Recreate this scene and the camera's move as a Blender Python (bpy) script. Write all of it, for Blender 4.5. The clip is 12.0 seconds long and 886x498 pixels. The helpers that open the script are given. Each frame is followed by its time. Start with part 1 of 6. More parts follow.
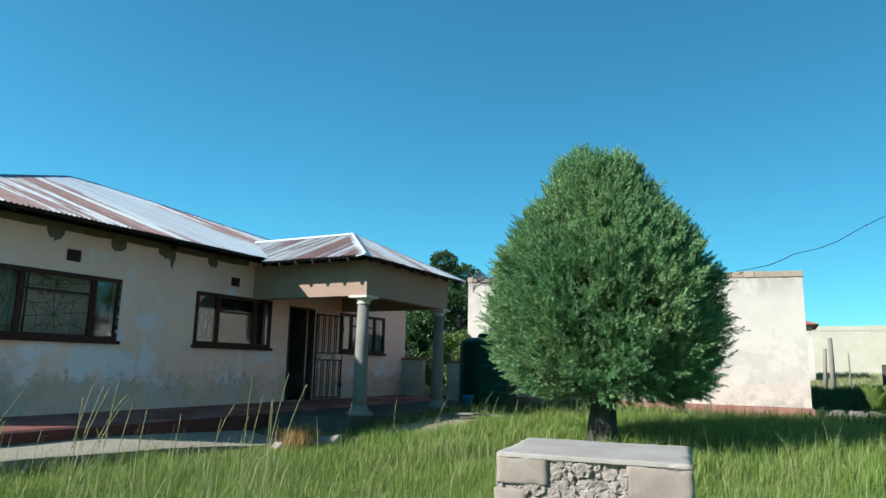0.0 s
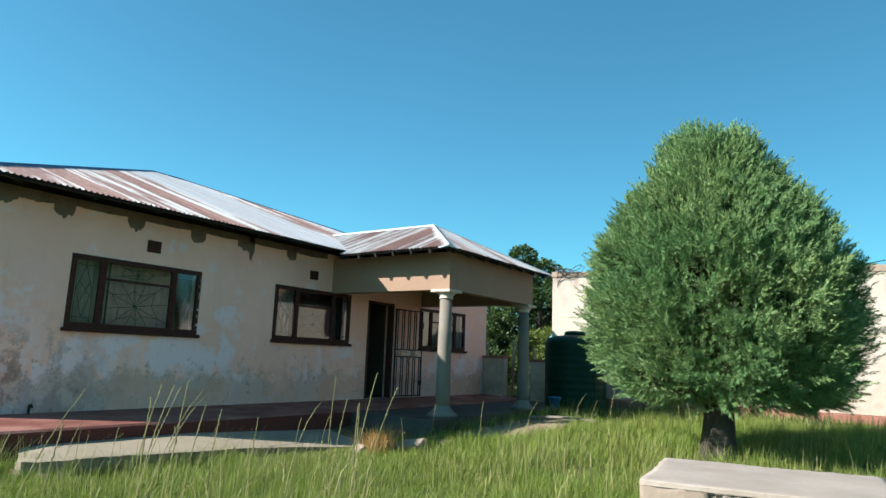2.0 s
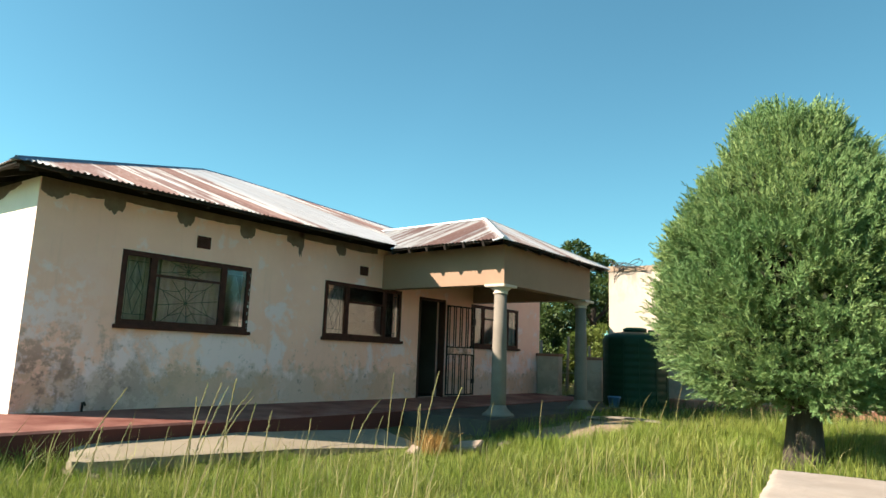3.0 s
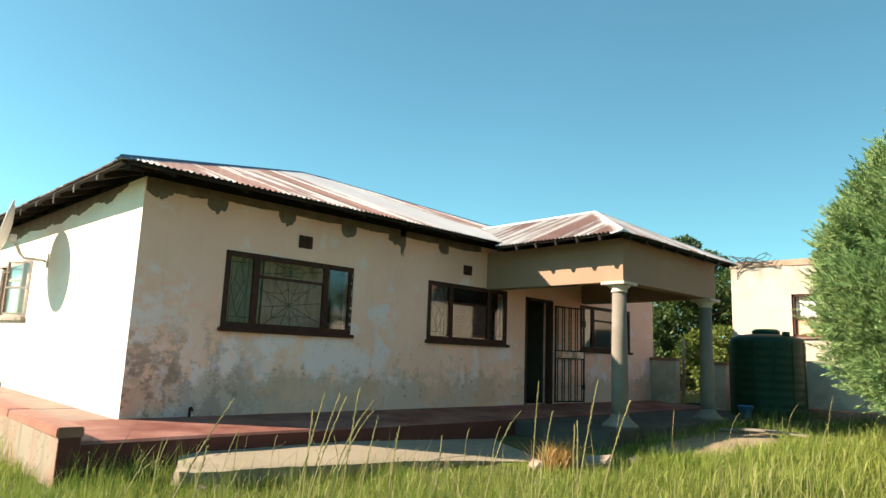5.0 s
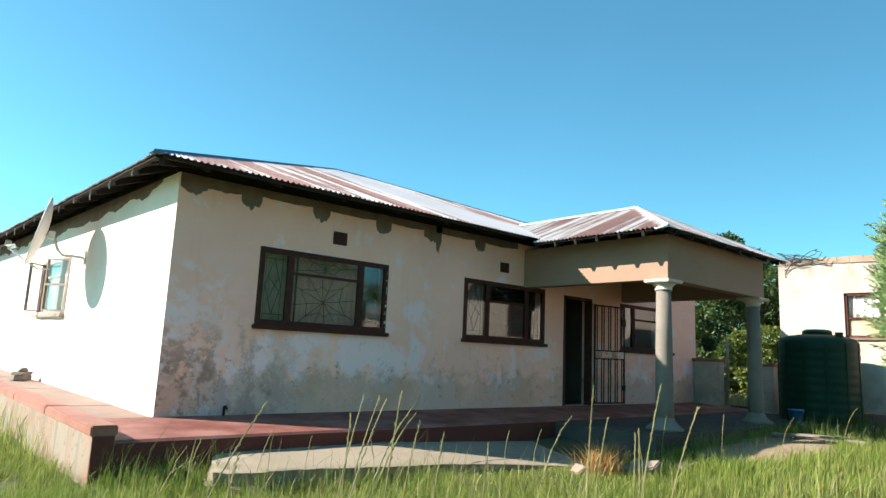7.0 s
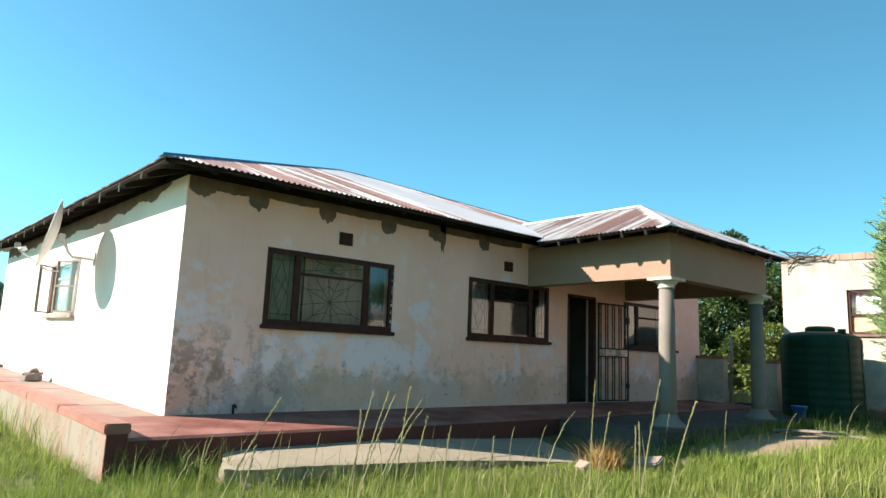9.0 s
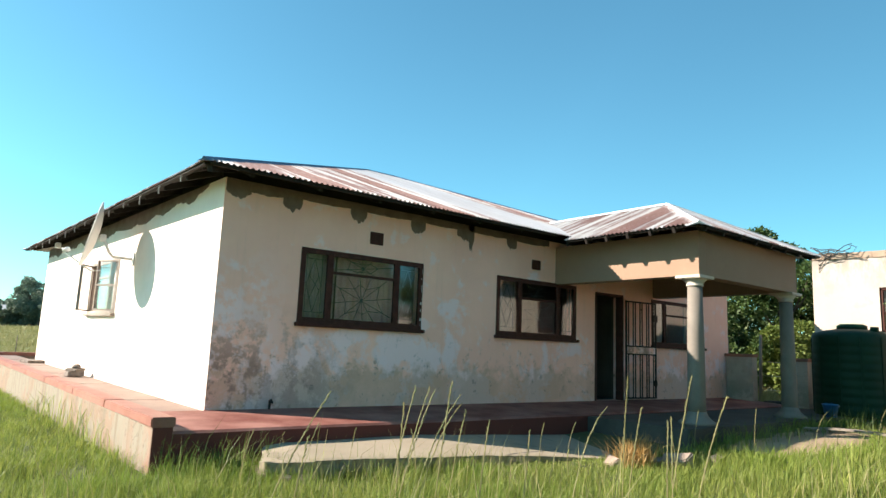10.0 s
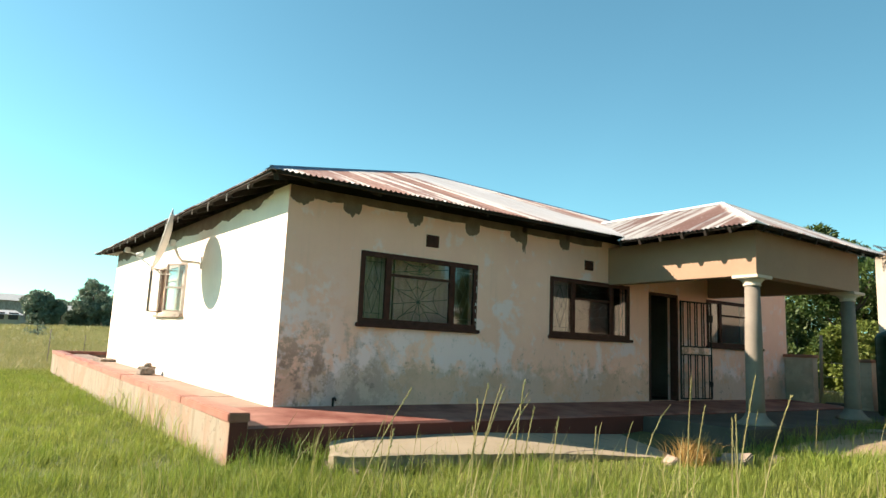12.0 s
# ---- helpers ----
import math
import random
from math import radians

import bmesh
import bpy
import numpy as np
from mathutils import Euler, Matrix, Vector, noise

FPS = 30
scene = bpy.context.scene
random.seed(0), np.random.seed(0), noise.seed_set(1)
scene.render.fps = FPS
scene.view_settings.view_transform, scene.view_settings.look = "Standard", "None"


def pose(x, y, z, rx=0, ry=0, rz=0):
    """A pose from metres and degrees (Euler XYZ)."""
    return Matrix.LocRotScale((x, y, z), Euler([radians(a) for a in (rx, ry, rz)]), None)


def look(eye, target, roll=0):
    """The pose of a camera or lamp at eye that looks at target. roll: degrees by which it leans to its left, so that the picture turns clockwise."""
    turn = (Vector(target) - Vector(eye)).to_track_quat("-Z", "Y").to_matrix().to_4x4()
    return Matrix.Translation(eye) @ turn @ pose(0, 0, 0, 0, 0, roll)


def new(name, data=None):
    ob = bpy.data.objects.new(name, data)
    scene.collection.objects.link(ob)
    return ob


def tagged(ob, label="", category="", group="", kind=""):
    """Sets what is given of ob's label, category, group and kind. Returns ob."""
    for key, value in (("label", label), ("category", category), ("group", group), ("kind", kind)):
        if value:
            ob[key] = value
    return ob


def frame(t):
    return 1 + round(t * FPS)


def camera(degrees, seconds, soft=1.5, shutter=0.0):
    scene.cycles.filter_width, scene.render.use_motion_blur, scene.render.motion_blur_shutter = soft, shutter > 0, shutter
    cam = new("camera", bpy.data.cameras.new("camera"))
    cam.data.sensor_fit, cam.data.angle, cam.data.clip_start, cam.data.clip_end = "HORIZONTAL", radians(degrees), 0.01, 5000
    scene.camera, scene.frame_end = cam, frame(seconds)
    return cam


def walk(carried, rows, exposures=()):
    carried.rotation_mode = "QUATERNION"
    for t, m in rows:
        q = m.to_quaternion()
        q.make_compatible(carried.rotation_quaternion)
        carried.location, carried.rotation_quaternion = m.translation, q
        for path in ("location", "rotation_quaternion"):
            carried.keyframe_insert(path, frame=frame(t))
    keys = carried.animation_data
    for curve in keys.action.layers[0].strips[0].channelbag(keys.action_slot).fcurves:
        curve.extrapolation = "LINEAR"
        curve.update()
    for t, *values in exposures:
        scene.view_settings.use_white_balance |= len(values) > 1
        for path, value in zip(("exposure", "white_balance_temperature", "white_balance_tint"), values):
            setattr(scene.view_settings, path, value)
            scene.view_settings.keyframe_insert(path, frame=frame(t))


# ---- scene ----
cam = camera(68.4, 12.0)
PATH = [
    (0, (9.662, -3.85, 1.282), (8.742, -2.109, 1.633), 1.2),
    (0.5, (9.613, -3.773, 1.291), (8.677, -2.041, 1.642), 1.1),
    (1, (9.486, -3.632, 1.297), (8.507, -1.925, 1.653), 1.4),
    (1.5, (9.271, -3.45, 1.299), (8.217, -1.788, 1.652), 1.8),
    (2, (9.073, -3.309, 1.303), (7.963, -1.68, 1.639), 2.1),
    (2.5, (8.883, -3.152, 1.29), (7.714, -1.562, 1.618), 2.1),
    (4.5, (8.226, -2.771, 1.292), (6.852, -1.355, 1.619), 2.3),
    (5, (8.01, -2.68, 1.283), (6.586, -1.315, 1.61), 2.2),
    (5.5, (7.869, -2.593, 1.28), (6.4, -1.276, 1.607), 2.2),
    (6, (7.783, -2.558, 1.284), (6.294, -1.263, 1.607), 2.5),
    (6.5, (7.772, -2.561, 1.29), (6.282, -1.267, 1.611), 2.6),
    (7, (7.778, -2.557, 1.289), (6.287, -1.263, 1.608), 2.6),
    (9, (7.855, -2.636, 1.279), (6.356, -1.351, 1.595), 2.3),
    (9.5, (7.867, -2.694, 1.284), (6.346, -1.434, 1.597), 2.4),
    (10, (7.924, -2.79, 1.272), (6.377, -1.56, 1.578), 2.4),
    (10.5, (7.928, -2.821, 1.266), (6.372, -1.602, 1.574), 2.3),
    (11, (7.923, -2.828, 1.273), (6.36, -1.617, 1.575), 2.3),
    (11.5, (7.962, -2.892, 1.268), (6.374, -1.714, 1.568), 2.0),
    (12, (8.016, -3.028, 1.265), (6.385, -1.91, 1.565), 2.5),
]
EXPOSURES = [(0, 0.95, 5450, 3), (1.5, 1.0, 5600, 4), (2.5, 1.38, 6750, 12), (4.5, 1.50, 7750, 14), (7, 1.48, 6450, 12), (9.5, 1.50, 6600, 13), (12, 1.55, 7700, 15)]
walk(cam, [(t, look(eye, target, roll)) for t, eye, target, roll in PATH], EXPOSURES)

# world and sun
SUN_TO = Vector((0.74, 1.0, -0.72)).normalized()
world = bpy.data.worlds.new("sky")
scene.world = world
world.use_nodes = True
wn = world.node_tree.nodes
sky = wn.new("ShaderNodeTexSky")
sky.sky_type = "NISHITA"
sky.sun_disc = False
sky.sun_elevation = math.asin(-SUN_TO.z)
sky.sun_rotation = math.atan2(-SUN_TO.x, -SUN_TO.y)
sky.altitude = 900
sky.air_density = 1.0
sky.dust_density = 0.7
sky.ozone_density = 6.0
wn["Background"].inputs["Strength"].default_value = 0.106
# the deep clear-air cyan of a highland sky
tint = wn.new("ShaderNodeMix")
tint.data_type, tint.blend_type = "RGBA", "MULTIPLY"
tint.inputs[0].default_value = 1.0
tint.inputs[7].default_value = (0.63, 1.06, 0.82, 1)
world.node_tree.links.new(sky.outputs[0], tint.inputs[6])
# thin haze: the clear sky brightens slowly towards the sun's side
toward = wn.new("ShaderNodeVectorMath")
toward.operation = "DOT_PRODUCT"
toward.inputs[1].default_value = -SUN_TO
world.node_tree.links.new(wn.new("ShaderNodeTexCoord").outputs["Generated"], toward.inputs[0])
haze = wn.new("ShaderNodeMapRange")
for key, val in (("From Min", -0.65), ("From Max", -0.02), ("To Min", 0.68), ("To Max", 0.98)):
    haze.inputs[key].default_value = val
world.node_tree.links.new(toward.outputs["Value"], haze.inputs["Value"])
glow = wn.new("ShaderNodeMix")
glow.data_type, glow.blend_type = "RGBA", "MULTIPLY"
glow.inputs[0].default_value = 1.0
world.node_tree.links.new(tint.outputs[2], glow.inputs[6])
world.node_tree.links.new(haze.outputs[0], glow.inputs[7])
world.node_tree.links.new(glow.outputs[2], wn["Background"].inputs["Color"])
sun = new("sun", bpy.data.lights.new("sun", "SUN"))
sun.data.energy = 5.0
sun.data.angle = radians(0.55)
sun.data.color = (1.0, 0.93, 0.82)
sun.matrix_world = Matrix.Translation((-20, -24, 20)) @ SUN_TO.to_track_quat("-Z", "Y").to_matrix().to_4x4()


# ---- materials ----
def base_mat(name, rough=0.8, metal=0.0):
    m = bpy.data.materials.new(name)
    m.use_nodes = True
    b = m.node_tree.nodes["Principled BSDF"]
    b.inputs["Roughness"].default_value = rough
    b.inputs["Metallic"].default_value = metal
    return m, m.node_tree, b


def node(nt, kind, **ins):
    nd = nt.nodes.new(kind)
    for k, v in ins.items():
        sock = nd.inputs[k.replace("_", " ")]
        if hasattr(v, "is_linked"):
            nt.links.new(v, sock)
        else:
            sock.default_value = v
    return nd


def coords(nt, scale=(1, 1, 1)):
    tc = nt.nodes.new("ShaderNodeTexCoord")
    mp = node(nt, "ShaderNodeMapping", Vector=tc.outputs["Object"])
    mp.inputs["Scale"].default_value = scale
    return mp.outputs[0]


def noise_of(nt, vec, scale, detail=5, rough=0.6):
    return node(nt, "ShaderNodeTexNoise", Vector=vec, Scale=scale, Detail=detail, Roughness=rough).outputs["Fac"]


def ramp(nt, fac, a, b, lo=0.0, hi=1.0):
    return node(nt, "ShaderNodeMapRange", Value=fac, From_Min=a, From_Max=b, To_Min=lo, To_Max=hi).outputs[0]


def mix(nt, fac, a, b, blend="MIX"):
    nd = nt.nodes.new("ShaderNodeMix")
    nd.data_type = "RGBA"
    nd.blend_type = blend
    for sock, v in ((nd.inputs[0], fac), (nd.inputs[6], a), (nd.inputs[7], b)):
        if hasattr(v, "is_linked"):
            nt.links.new(v, sock)
        else:
            sock.default_value = v if isinstance(v, float) else (*v, 1)
    return nd.outputs[2]


def times(nt, a, b):
    nd = nt.nodes.new("ShaderNodeMath")
    nd.operation = "MULTIPLY"
    for sock, v in zip(nd.inputs, (a, b)):
        if hasattr(v, "is_linked"):
            nt.links.new(v, sock)
        else:
            sock.default_value = v
    return nd.outputs[0]


def relief(nt, b, height, strength=0.3, dist=0.01):
    bp = node(nt, "ShaderNodeBump", Height=height, Strength=strength, Distance=dist)
    nt.links.new(bp.outputs[0], b.inputs["Normal"])


def simple(name, col, col2, scale=6.0, rough=0.8, metal=0.0, bump=0.2, dist=0.004, stretch=(1, 1, 1), fine=60.0):
    m, nt, b = base_mat(name, rough, metal)
    v = coords(nt, stretch)
    n1 = noise_of(nt, v, scale)
    n2 = noise_of(nt, v, fine, 3)
    c = mix(nt, ramp(nt, n1, 0.35, 0.68), col, col2)
    c = mix(nt, ramp(nt, n2, 0.45, 0.8, 0.0, 0.25), c, tuple(0.55 * x for x in col))
    nt.links.new(c, b.inputs["Base Color"])
    relief(nt, b, n2, bump, dist)
    return m


def wall_paint(name, paint, worn, floor_z, wear=1.0, stain=(0.50, 0.31, 0.21), corner=False, top=0.0):
    """Sun-bleached paint on plaster, chalky where the top coat has gone, stained and flaking near the floor."""
    m, nt, b = base_mat(name, 0.92)
    v = coords(nt)
    z = node(nt, "ShaderNodeSeparateXYZ", Vector=v).outputs[2]
    warp = node(nt, "ShaderNodeTexNoise", Vector=v, Scale=1.15, Detail=11, Roughness=0.68, Distortion=0.3).outputs["Fac"]
    big, mid, fine = noise_of(nt, v, 0.7, 5), noise_of(nt, v, 3.2, 9, 0.72), noise_of(nt, v, 45, 4)
    c = mix(nt, ramp(nt, big, 0.38, 0.64), tuple(0.94 * x for x in paint), tuple(min(0.97, 1.06 * x) for x in paint))
    c = mix(nt, ramp(nt, mid, 0.40, 0.70, 0.0, 0.2), c, tuple(0.84 * x for x in paint))
    c = mix(nt, ramp(nt, fine, 0.5, 0.8, 0.0, 0.1), c, tuple(0.7 * x for x in paint))
    # chalky undercoat: rare high up, common between knee and hip height
    grow = node(nt, "ShaderNodeMapRange", Value=z, From_Min=floor_z + 2.4, From_Max=floor_z + 0.7, To_Min=-0.085, To_Max=0.075).outputs[0]
    add = nt.nodes.new("ShaderNodeMath")
    add.operation = "ADD"
    nt.links.new(warp, add.inputs[0])
    nt.links.new(grow, add.inputs[1])
    chalk = ramp(nt, add.outputs[0], 0.558, 0.615)
    c = mix(nt, times(nt, chalk, 0.85 * wear), c, worn)
    # pale rubbed spots all over
    blot = ramp(nt, noise_of(nt, v, 2.6, 7, 0.6), 0.575, 0.635)
    c = mix(nt, times(nt, blot, 0.6 * min(1, wear)), c, worn)
    # tan and brown damp band with a ragged top
    rag = nt.nodes.new("ShaderNodeMath")
    rag.operation = "MULTIPLY_ADD"
    nt.links.new(mid, rag.inputs[0])
    rag.inputs[1].default_value = -1.5
    nt.links.new(z, rag.inputs[2])
    damp = ramp(nt, rag.outputs[0], floor_z - 0.14, floor_z - 0.34)
    c = mix(nt, times(nt, times(nt, damp, ramp(nt, noise_of(nt, v, 1.1, 6), 0.30, 0.50, 0.3, 1.0)), 0.65 * wear), c, stain)
    spot_n = noise_of(nt, v, 6.0, 9, 0.78)
    spot = times(nt, ramp(nt, spot_n, 0.57, 0.63), ramp(nt, z, floor_z + 1.25, floor_z + 0.5))
    c = mix(nt, times(nt, spot, 0.65 * wear), c, (0.15, 0.13, 0.12))
    if corner:
        y = node(nt, "ShaderNodeSeparateXYZ", Vector=v).outputs[1]
        bare = times(nt, ramp(nt, noise_of(nt, v, 3.0, 10, 0.74), 0.47, 0.53), times(nt, ramp(nt, y, 2.3, 0.4), ramp(nt, z, floor_z + 1.35, floor_z + 0.55)))
        c = mix(nt, times(nt, bare, 0.8), c, (0.31, 0.185, 0.15))
        pale = times(nt, ramp(nt, noise_of(nt, v, 2.1, 10, 0.7), 0.48, 0.55), times(nt, ramp(nt, y, 1.1, 0.2), ramp(nt, z, floor_z + 2.1, floor_z + 1.3)))
        c = mix(nt, times(nt, pale, 0.8), c, worn)
    if top:
        rain = times(nt, ramp(nt, noise_of(nt, coords(nt, (2.5, 2.5, 1.0)), 1.4, 9, 0.7), 0.42, 0.56), ramp(nt, z, top - 0.75, top - 0.1))
        c = mix(nt, times(nt, rain, 0.75), c, (0.24, 0.20, 0.165))
        foot = times(nt, ramp(nt, noise_of(nt, v, 2.6, 9, 0.7), 0.44, 0.55), ramp(nt, z, floor_z + 0.45, floor_z + 0.1))
        c = mix(nt, times(nt, foot, 0.7), c, (0.26, 0.22, 0.175))
    drip = noise_of(nt, coords(nt, (5, 5, 0.35)), 2.0, 5)
    c = mix(nt, ramp(nt, drip, 0.56, 0.74, 0.0, 0.10 * min(1, wear)), c, (0.25, 0.20, 0.16))
    nt.links.new(c, b.inputs["Base Color"])
    relief(nt, b, mix(nt, chalk, mid, spot_n), 0.45, 0.012)
    return m


def sheet_metal(name, cols, rough, metal, streak, lo=0.42, hi=0.62):
    """Corrugated iron with weathering that runs down the flutes."""
    m, nt, b = base_mat(name, rough, metal)
    rnd = nt.nodes.new("ShaderNodeObjectInfo").outputs["Random"]
    shift = node(nt, "ShaderNodeCombineXYZ", X=times(nt, rnd, 37.0), Y=times(nt, rnd, 11.0))
    mv = nt.nodes.new("ShaderNodeVectorMath")
    nt.links.new(coords(nt, streak), mv.inputs[0])
    nt.links.new(shift.outputs[0], mv.inputs[1])
    n1 = noise_of(nt, mv.outputs[0], 1.0, 7, 0.62)
    n2 = noise_of(nt, coords(nt), 7.0, 7, 0.72)
    c = mix(nt, ramp(nt, n1, lo, hi), cols[0], cols[1])
    c = mix(nt, ramp(nt, n2, 0.54, 0.70, 0.0, 0.55), c, cols[2])
    c = mix(nt, times(nt, rnd, 0.2), c, cols[1])
    nt.links.new(c, b.inputs["Base Color"])
    relief(nt, b, n2, 0.15, 0.004)
    return m


PAINT = wall_paint("peach_paint", (0.97, 0.545, 0.435), (0.88, 0.675, 0.69), 0.45, corner=True)
# paler copy of the wall paint: the sunlit side's brightness is in it
SIDE_PAINT = wall_paint("pale_sunlit_paint", (0.84, 0.725, 0.65), (0.72, 0.64, 0.55), 0.45, 0.4)
# the peach paint set darker: the porch beams' shade is in the colour
SHADED_BEAM = wall_paint("shaded_beam_paint", (0.30, 0.19, 0.13), (0.34, 0.225, 0.16), -3.0, 0.3)
WHITE_WALL = wall_paint("whitewash", (0.47, 0.39, 0.325), (0.28, 0.235, 0.19), 0.55, 0.35, top=3.55)
CREAM_WALL = wall_paint("cream_wall", (0.41, 0.345, 0.255), (0.5, 0.45, 0.36), 0.2, 0.4)
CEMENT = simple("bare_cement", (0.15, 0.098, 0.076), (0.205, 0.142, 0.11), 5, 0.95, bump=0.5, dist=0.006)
RED_FLOOR = simple("red_oxide_floor", (0.155, 0.047, 0.036), (0.33, 0.155, 0.125), 1.6, 0.7, bump=0.1, dist=0.002)
RED_COPING = simple("red_coping", (0.235, 0.082, 0.056), (0.315, 0.138, 0.10), 3.0, 0.6, bump=0.2)
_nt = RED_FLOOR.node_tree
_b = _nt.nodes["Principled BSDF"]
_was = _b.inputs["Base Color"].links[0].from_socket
# upright faces get a darker red: the riser's shade is in the colour
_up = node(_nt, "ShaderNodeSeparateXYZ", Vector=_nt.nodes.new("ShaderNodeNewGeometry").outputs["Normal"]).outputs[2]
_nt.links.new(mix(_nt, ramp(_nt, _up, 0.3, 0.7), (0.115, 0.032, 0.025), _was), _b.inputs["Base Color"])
PARAPET, _nt, _b = base_mat("parapet_plaster", 0.93)
_v = coords(_nt)
_n1, _n2 = noise_of(_nt, coords(_nt, (1, 1, 0.6)), 1.3, 8, 0.68), noise_of(_nt, _v, 9.0, 8, 0.75)
_c = mix(_nt, ramp(_nt, _n1, 0.46, 0.50), (0.245, 0.165, 0.115), (0.235, 0.198, 0.15))
_c = mix(_nt, ramp(_nt, noise_of(_nt, coords(_nt, (5, 5, 0.35)), 1.6, 6), 0.50, 0.62, 0.0, 0.8), _c, (0.18, 0.135, 0.095))
_end = ramp(_nt, node(_nt, "ShaderNodeSeparateXYZ", Vector=_v).outputs[0], 0.1, 1.2)
_c = mix(_nt, times(_nt, _end, ramp(_nt, _n1, 0.60, 0.50, 0.0, 0.8)), _c, (0.29, 0.148, 0.102))
_c = mix(_nt, ramp(_nt, _n2, 0.56, 0.64, 0.0, 0.7), _c, (0.21, 0.155, 0.11))
_bent = node(_nt, "ShaderNodeTexNoise", Vector=_v, Scale=2.4, Detail=6.0)
_crack = ramp(_nt, _bent.outputs["Fac"], 0.497, 0.500)
_crack = times(_nt, _crack, ramp(_nt, _bent.outputs["Fac"], 0.506, 0.503))
_c = mix(_nt, times(_nt, _crack, ramp(_nt, _n2, 0.42, 0.52, 0.0, 0.8)), _c, (0.08, 0.055, 0.045))
_nt.links.new(_c, _b.inputs["Base Color"])
relief(_nt, _b, _n2, 0.7, 0.015)
CONCRETE = simple("grey_concrete", (0.062, 0.054, 0.046), (0.095, 0.083, 0.07), 1.4, 0.85, bump=0.3)
SLAB = simple("pale_concrete", (0.255, 0.205, 0.143), (0.32, 0.262, 0.19), 1.1, 0.95, bump=0.3)
_nt = SLAB.node_tree
_b = _nt.nodes["Principled BSDF"]
_was = _b.inputs["Base Color"].links[0].from_socket
_crack = node(_nt, "ShaderNodeTexVoronoi", Vector=coords(_nt), Scale=0.9)
_crack.feature = "DISTANCE_TO_EDGE"
_line = ramp(_nt, _crack.outputs["Distance"], 0.012, 0.002)
_c = mix(_nt, times(_nt, _line, ramp(_nt, noise_of(_nt, coords(_nt), 2.3, 6), 0.46, 0.56)), _was, (0.07, 0.055, 0.045))
_c = mix(_nt, ramp(_nt, noise_of(_nt, coords(_nt), 5.0, 8, 0.75), 0.58, 0.68, 0.0, 0.6), _c, (0.16, 0.13, 0.10))
_nt.links.new(_c, _b.inputs["Base Color"])
BLOCK = simple("rough_block", (0.225, 0.165, 0.124), (0.295, 0.225, 0.175), 3.0, 0.95, bump=0.5, dist=0.006, fine=45)
SCREED = simple("pale_screed", (0.30, 0.238, 0.195), (0.385, 0.312, 0.262), 3.5, 0.95, bump=0.4, dist=0.004, fine=70)
MORTAR = simple("rubble_mortar", (0.215, 0.162, 0.13), (0.345, 0.272, 0.225), 9.0, 0.95, bump=0.9, dist=0.015, fine=30)
RUBBLE = simple("dark_rubble", (0.13, 0.10, 0.082), (0.24, 0.20, 0.165), 7.0, 0.95, bump=0.9, dist=0.02, fine=18)
COLUMN = simple("column_cement", (0.155, 0.13, 0.106), (0.205, 0.175, 0.146), 3.0, 0.8, bump=0.2)
CAP_STONE = simple("capital_paint", (0.52, 0.43, 0.35), (0.58, 0.5, 0.42), 4.0, 0.8)
STEEL = simple("brown_steel", (0.05, 0.018, 0.013), (0.085, 0.03, 0.022), 9.0, 0.75, bump=0.1)
BLACK_STEEL = simple("black_steel", (0.022, 0.018, 0.016), (0.045, 0.03, 0.024), 9.0, 0.75, bump=0.1)
BAR_PAINT = simple("pale_bar_paint", (0.05, 0.055, 0.05), (0.09, 0.095, 0.085), 9.0, 0.5, bump=0.1)
WOOD = simple("dark_timber", (0.018, 0.014, 0.012), (0.035, 0.027, 0.022), 3.0, 0.85, stretch=(1, 1, 1))
GALV_C, RUST_C, MIX_C = ((0.52, 0.52, 0.54), (0.43, 0.41, 0.41), (0.40, 0.34, 0.32)), ((0.165, 0.083, 0.07), (0.27, 0.16, 0.138), (0.42, 0.36, 0.34)), ((0.54, 0.525, 0.51), (0.215, 0.122, 0.104), (0.49, 0.45, 0.43))
DOWN_X, DOWN_Y = (0.35, 4.5, 0.35), (4.5, 0.35, 0.35)
GALV = sheet_metal("galvanised_sheet", GALV_C, 0.42, 0.25, DOWN_X)
RUST = sheet_metal("rusted_sheet", RUST_C, 0.8, 0.0, DOWN_X, 0.45, 0.66)
STREAKY = sheet_metal("streaked_sheet", MIX_C, 0.55, 0.12, DOWN_X, 0.47, 0.56)
GALV_S = sheet_metal("galvanised_sheet_south", GALV_C, 0.42, 0.25, DOWN_Y)
RUST_S = sheet_metal("rusted_sheet_south", RUST_C, 0.8, 0.0, DOWN_Y, 0.45, 0.66)
STREAKY_S = sheet_metal("streaked_sheet_south", MIX_C, 0.55, 0.12, DOWN_Y, 0.46, 0.56)
BLUE_CAP = simple("blue_ridge_flashing", (0.05, 0.09, 0.16), (0.09, 0.14, 0.22), 3.0, 0.5)
WHITE_CAP = simple("pale_ridge_flashing", (0.50, 0.50, 0.51), (0.42, 0.405, 0.40), 3.0, 0.45)
TANK = simple("green_plastic", (0.0025, 0.027, 0.013), (0.004, 0.036, 0.018), 2.0, 0.55, bump=0.05)
BLUE_PLASTIC = simple("blue_plastic", (0.03, 0.16, 0.36), (0.04, 0.2, 0.42), 5.0, 0.4, bump=0.02)
DISH = simple("dish_grey", (0.58, 0.57, 0.54), (0.66, 0.65, 0.62), 3.0, 0.55, bump=0.03)
BARK = simple("bark", (0.035, 0.026, 0.02), (0.07, 0.053, 0.042), 7.0, 0.95, bump=0.9, dist=0.02, stretch=(1, 1, 0.3), fine=30)
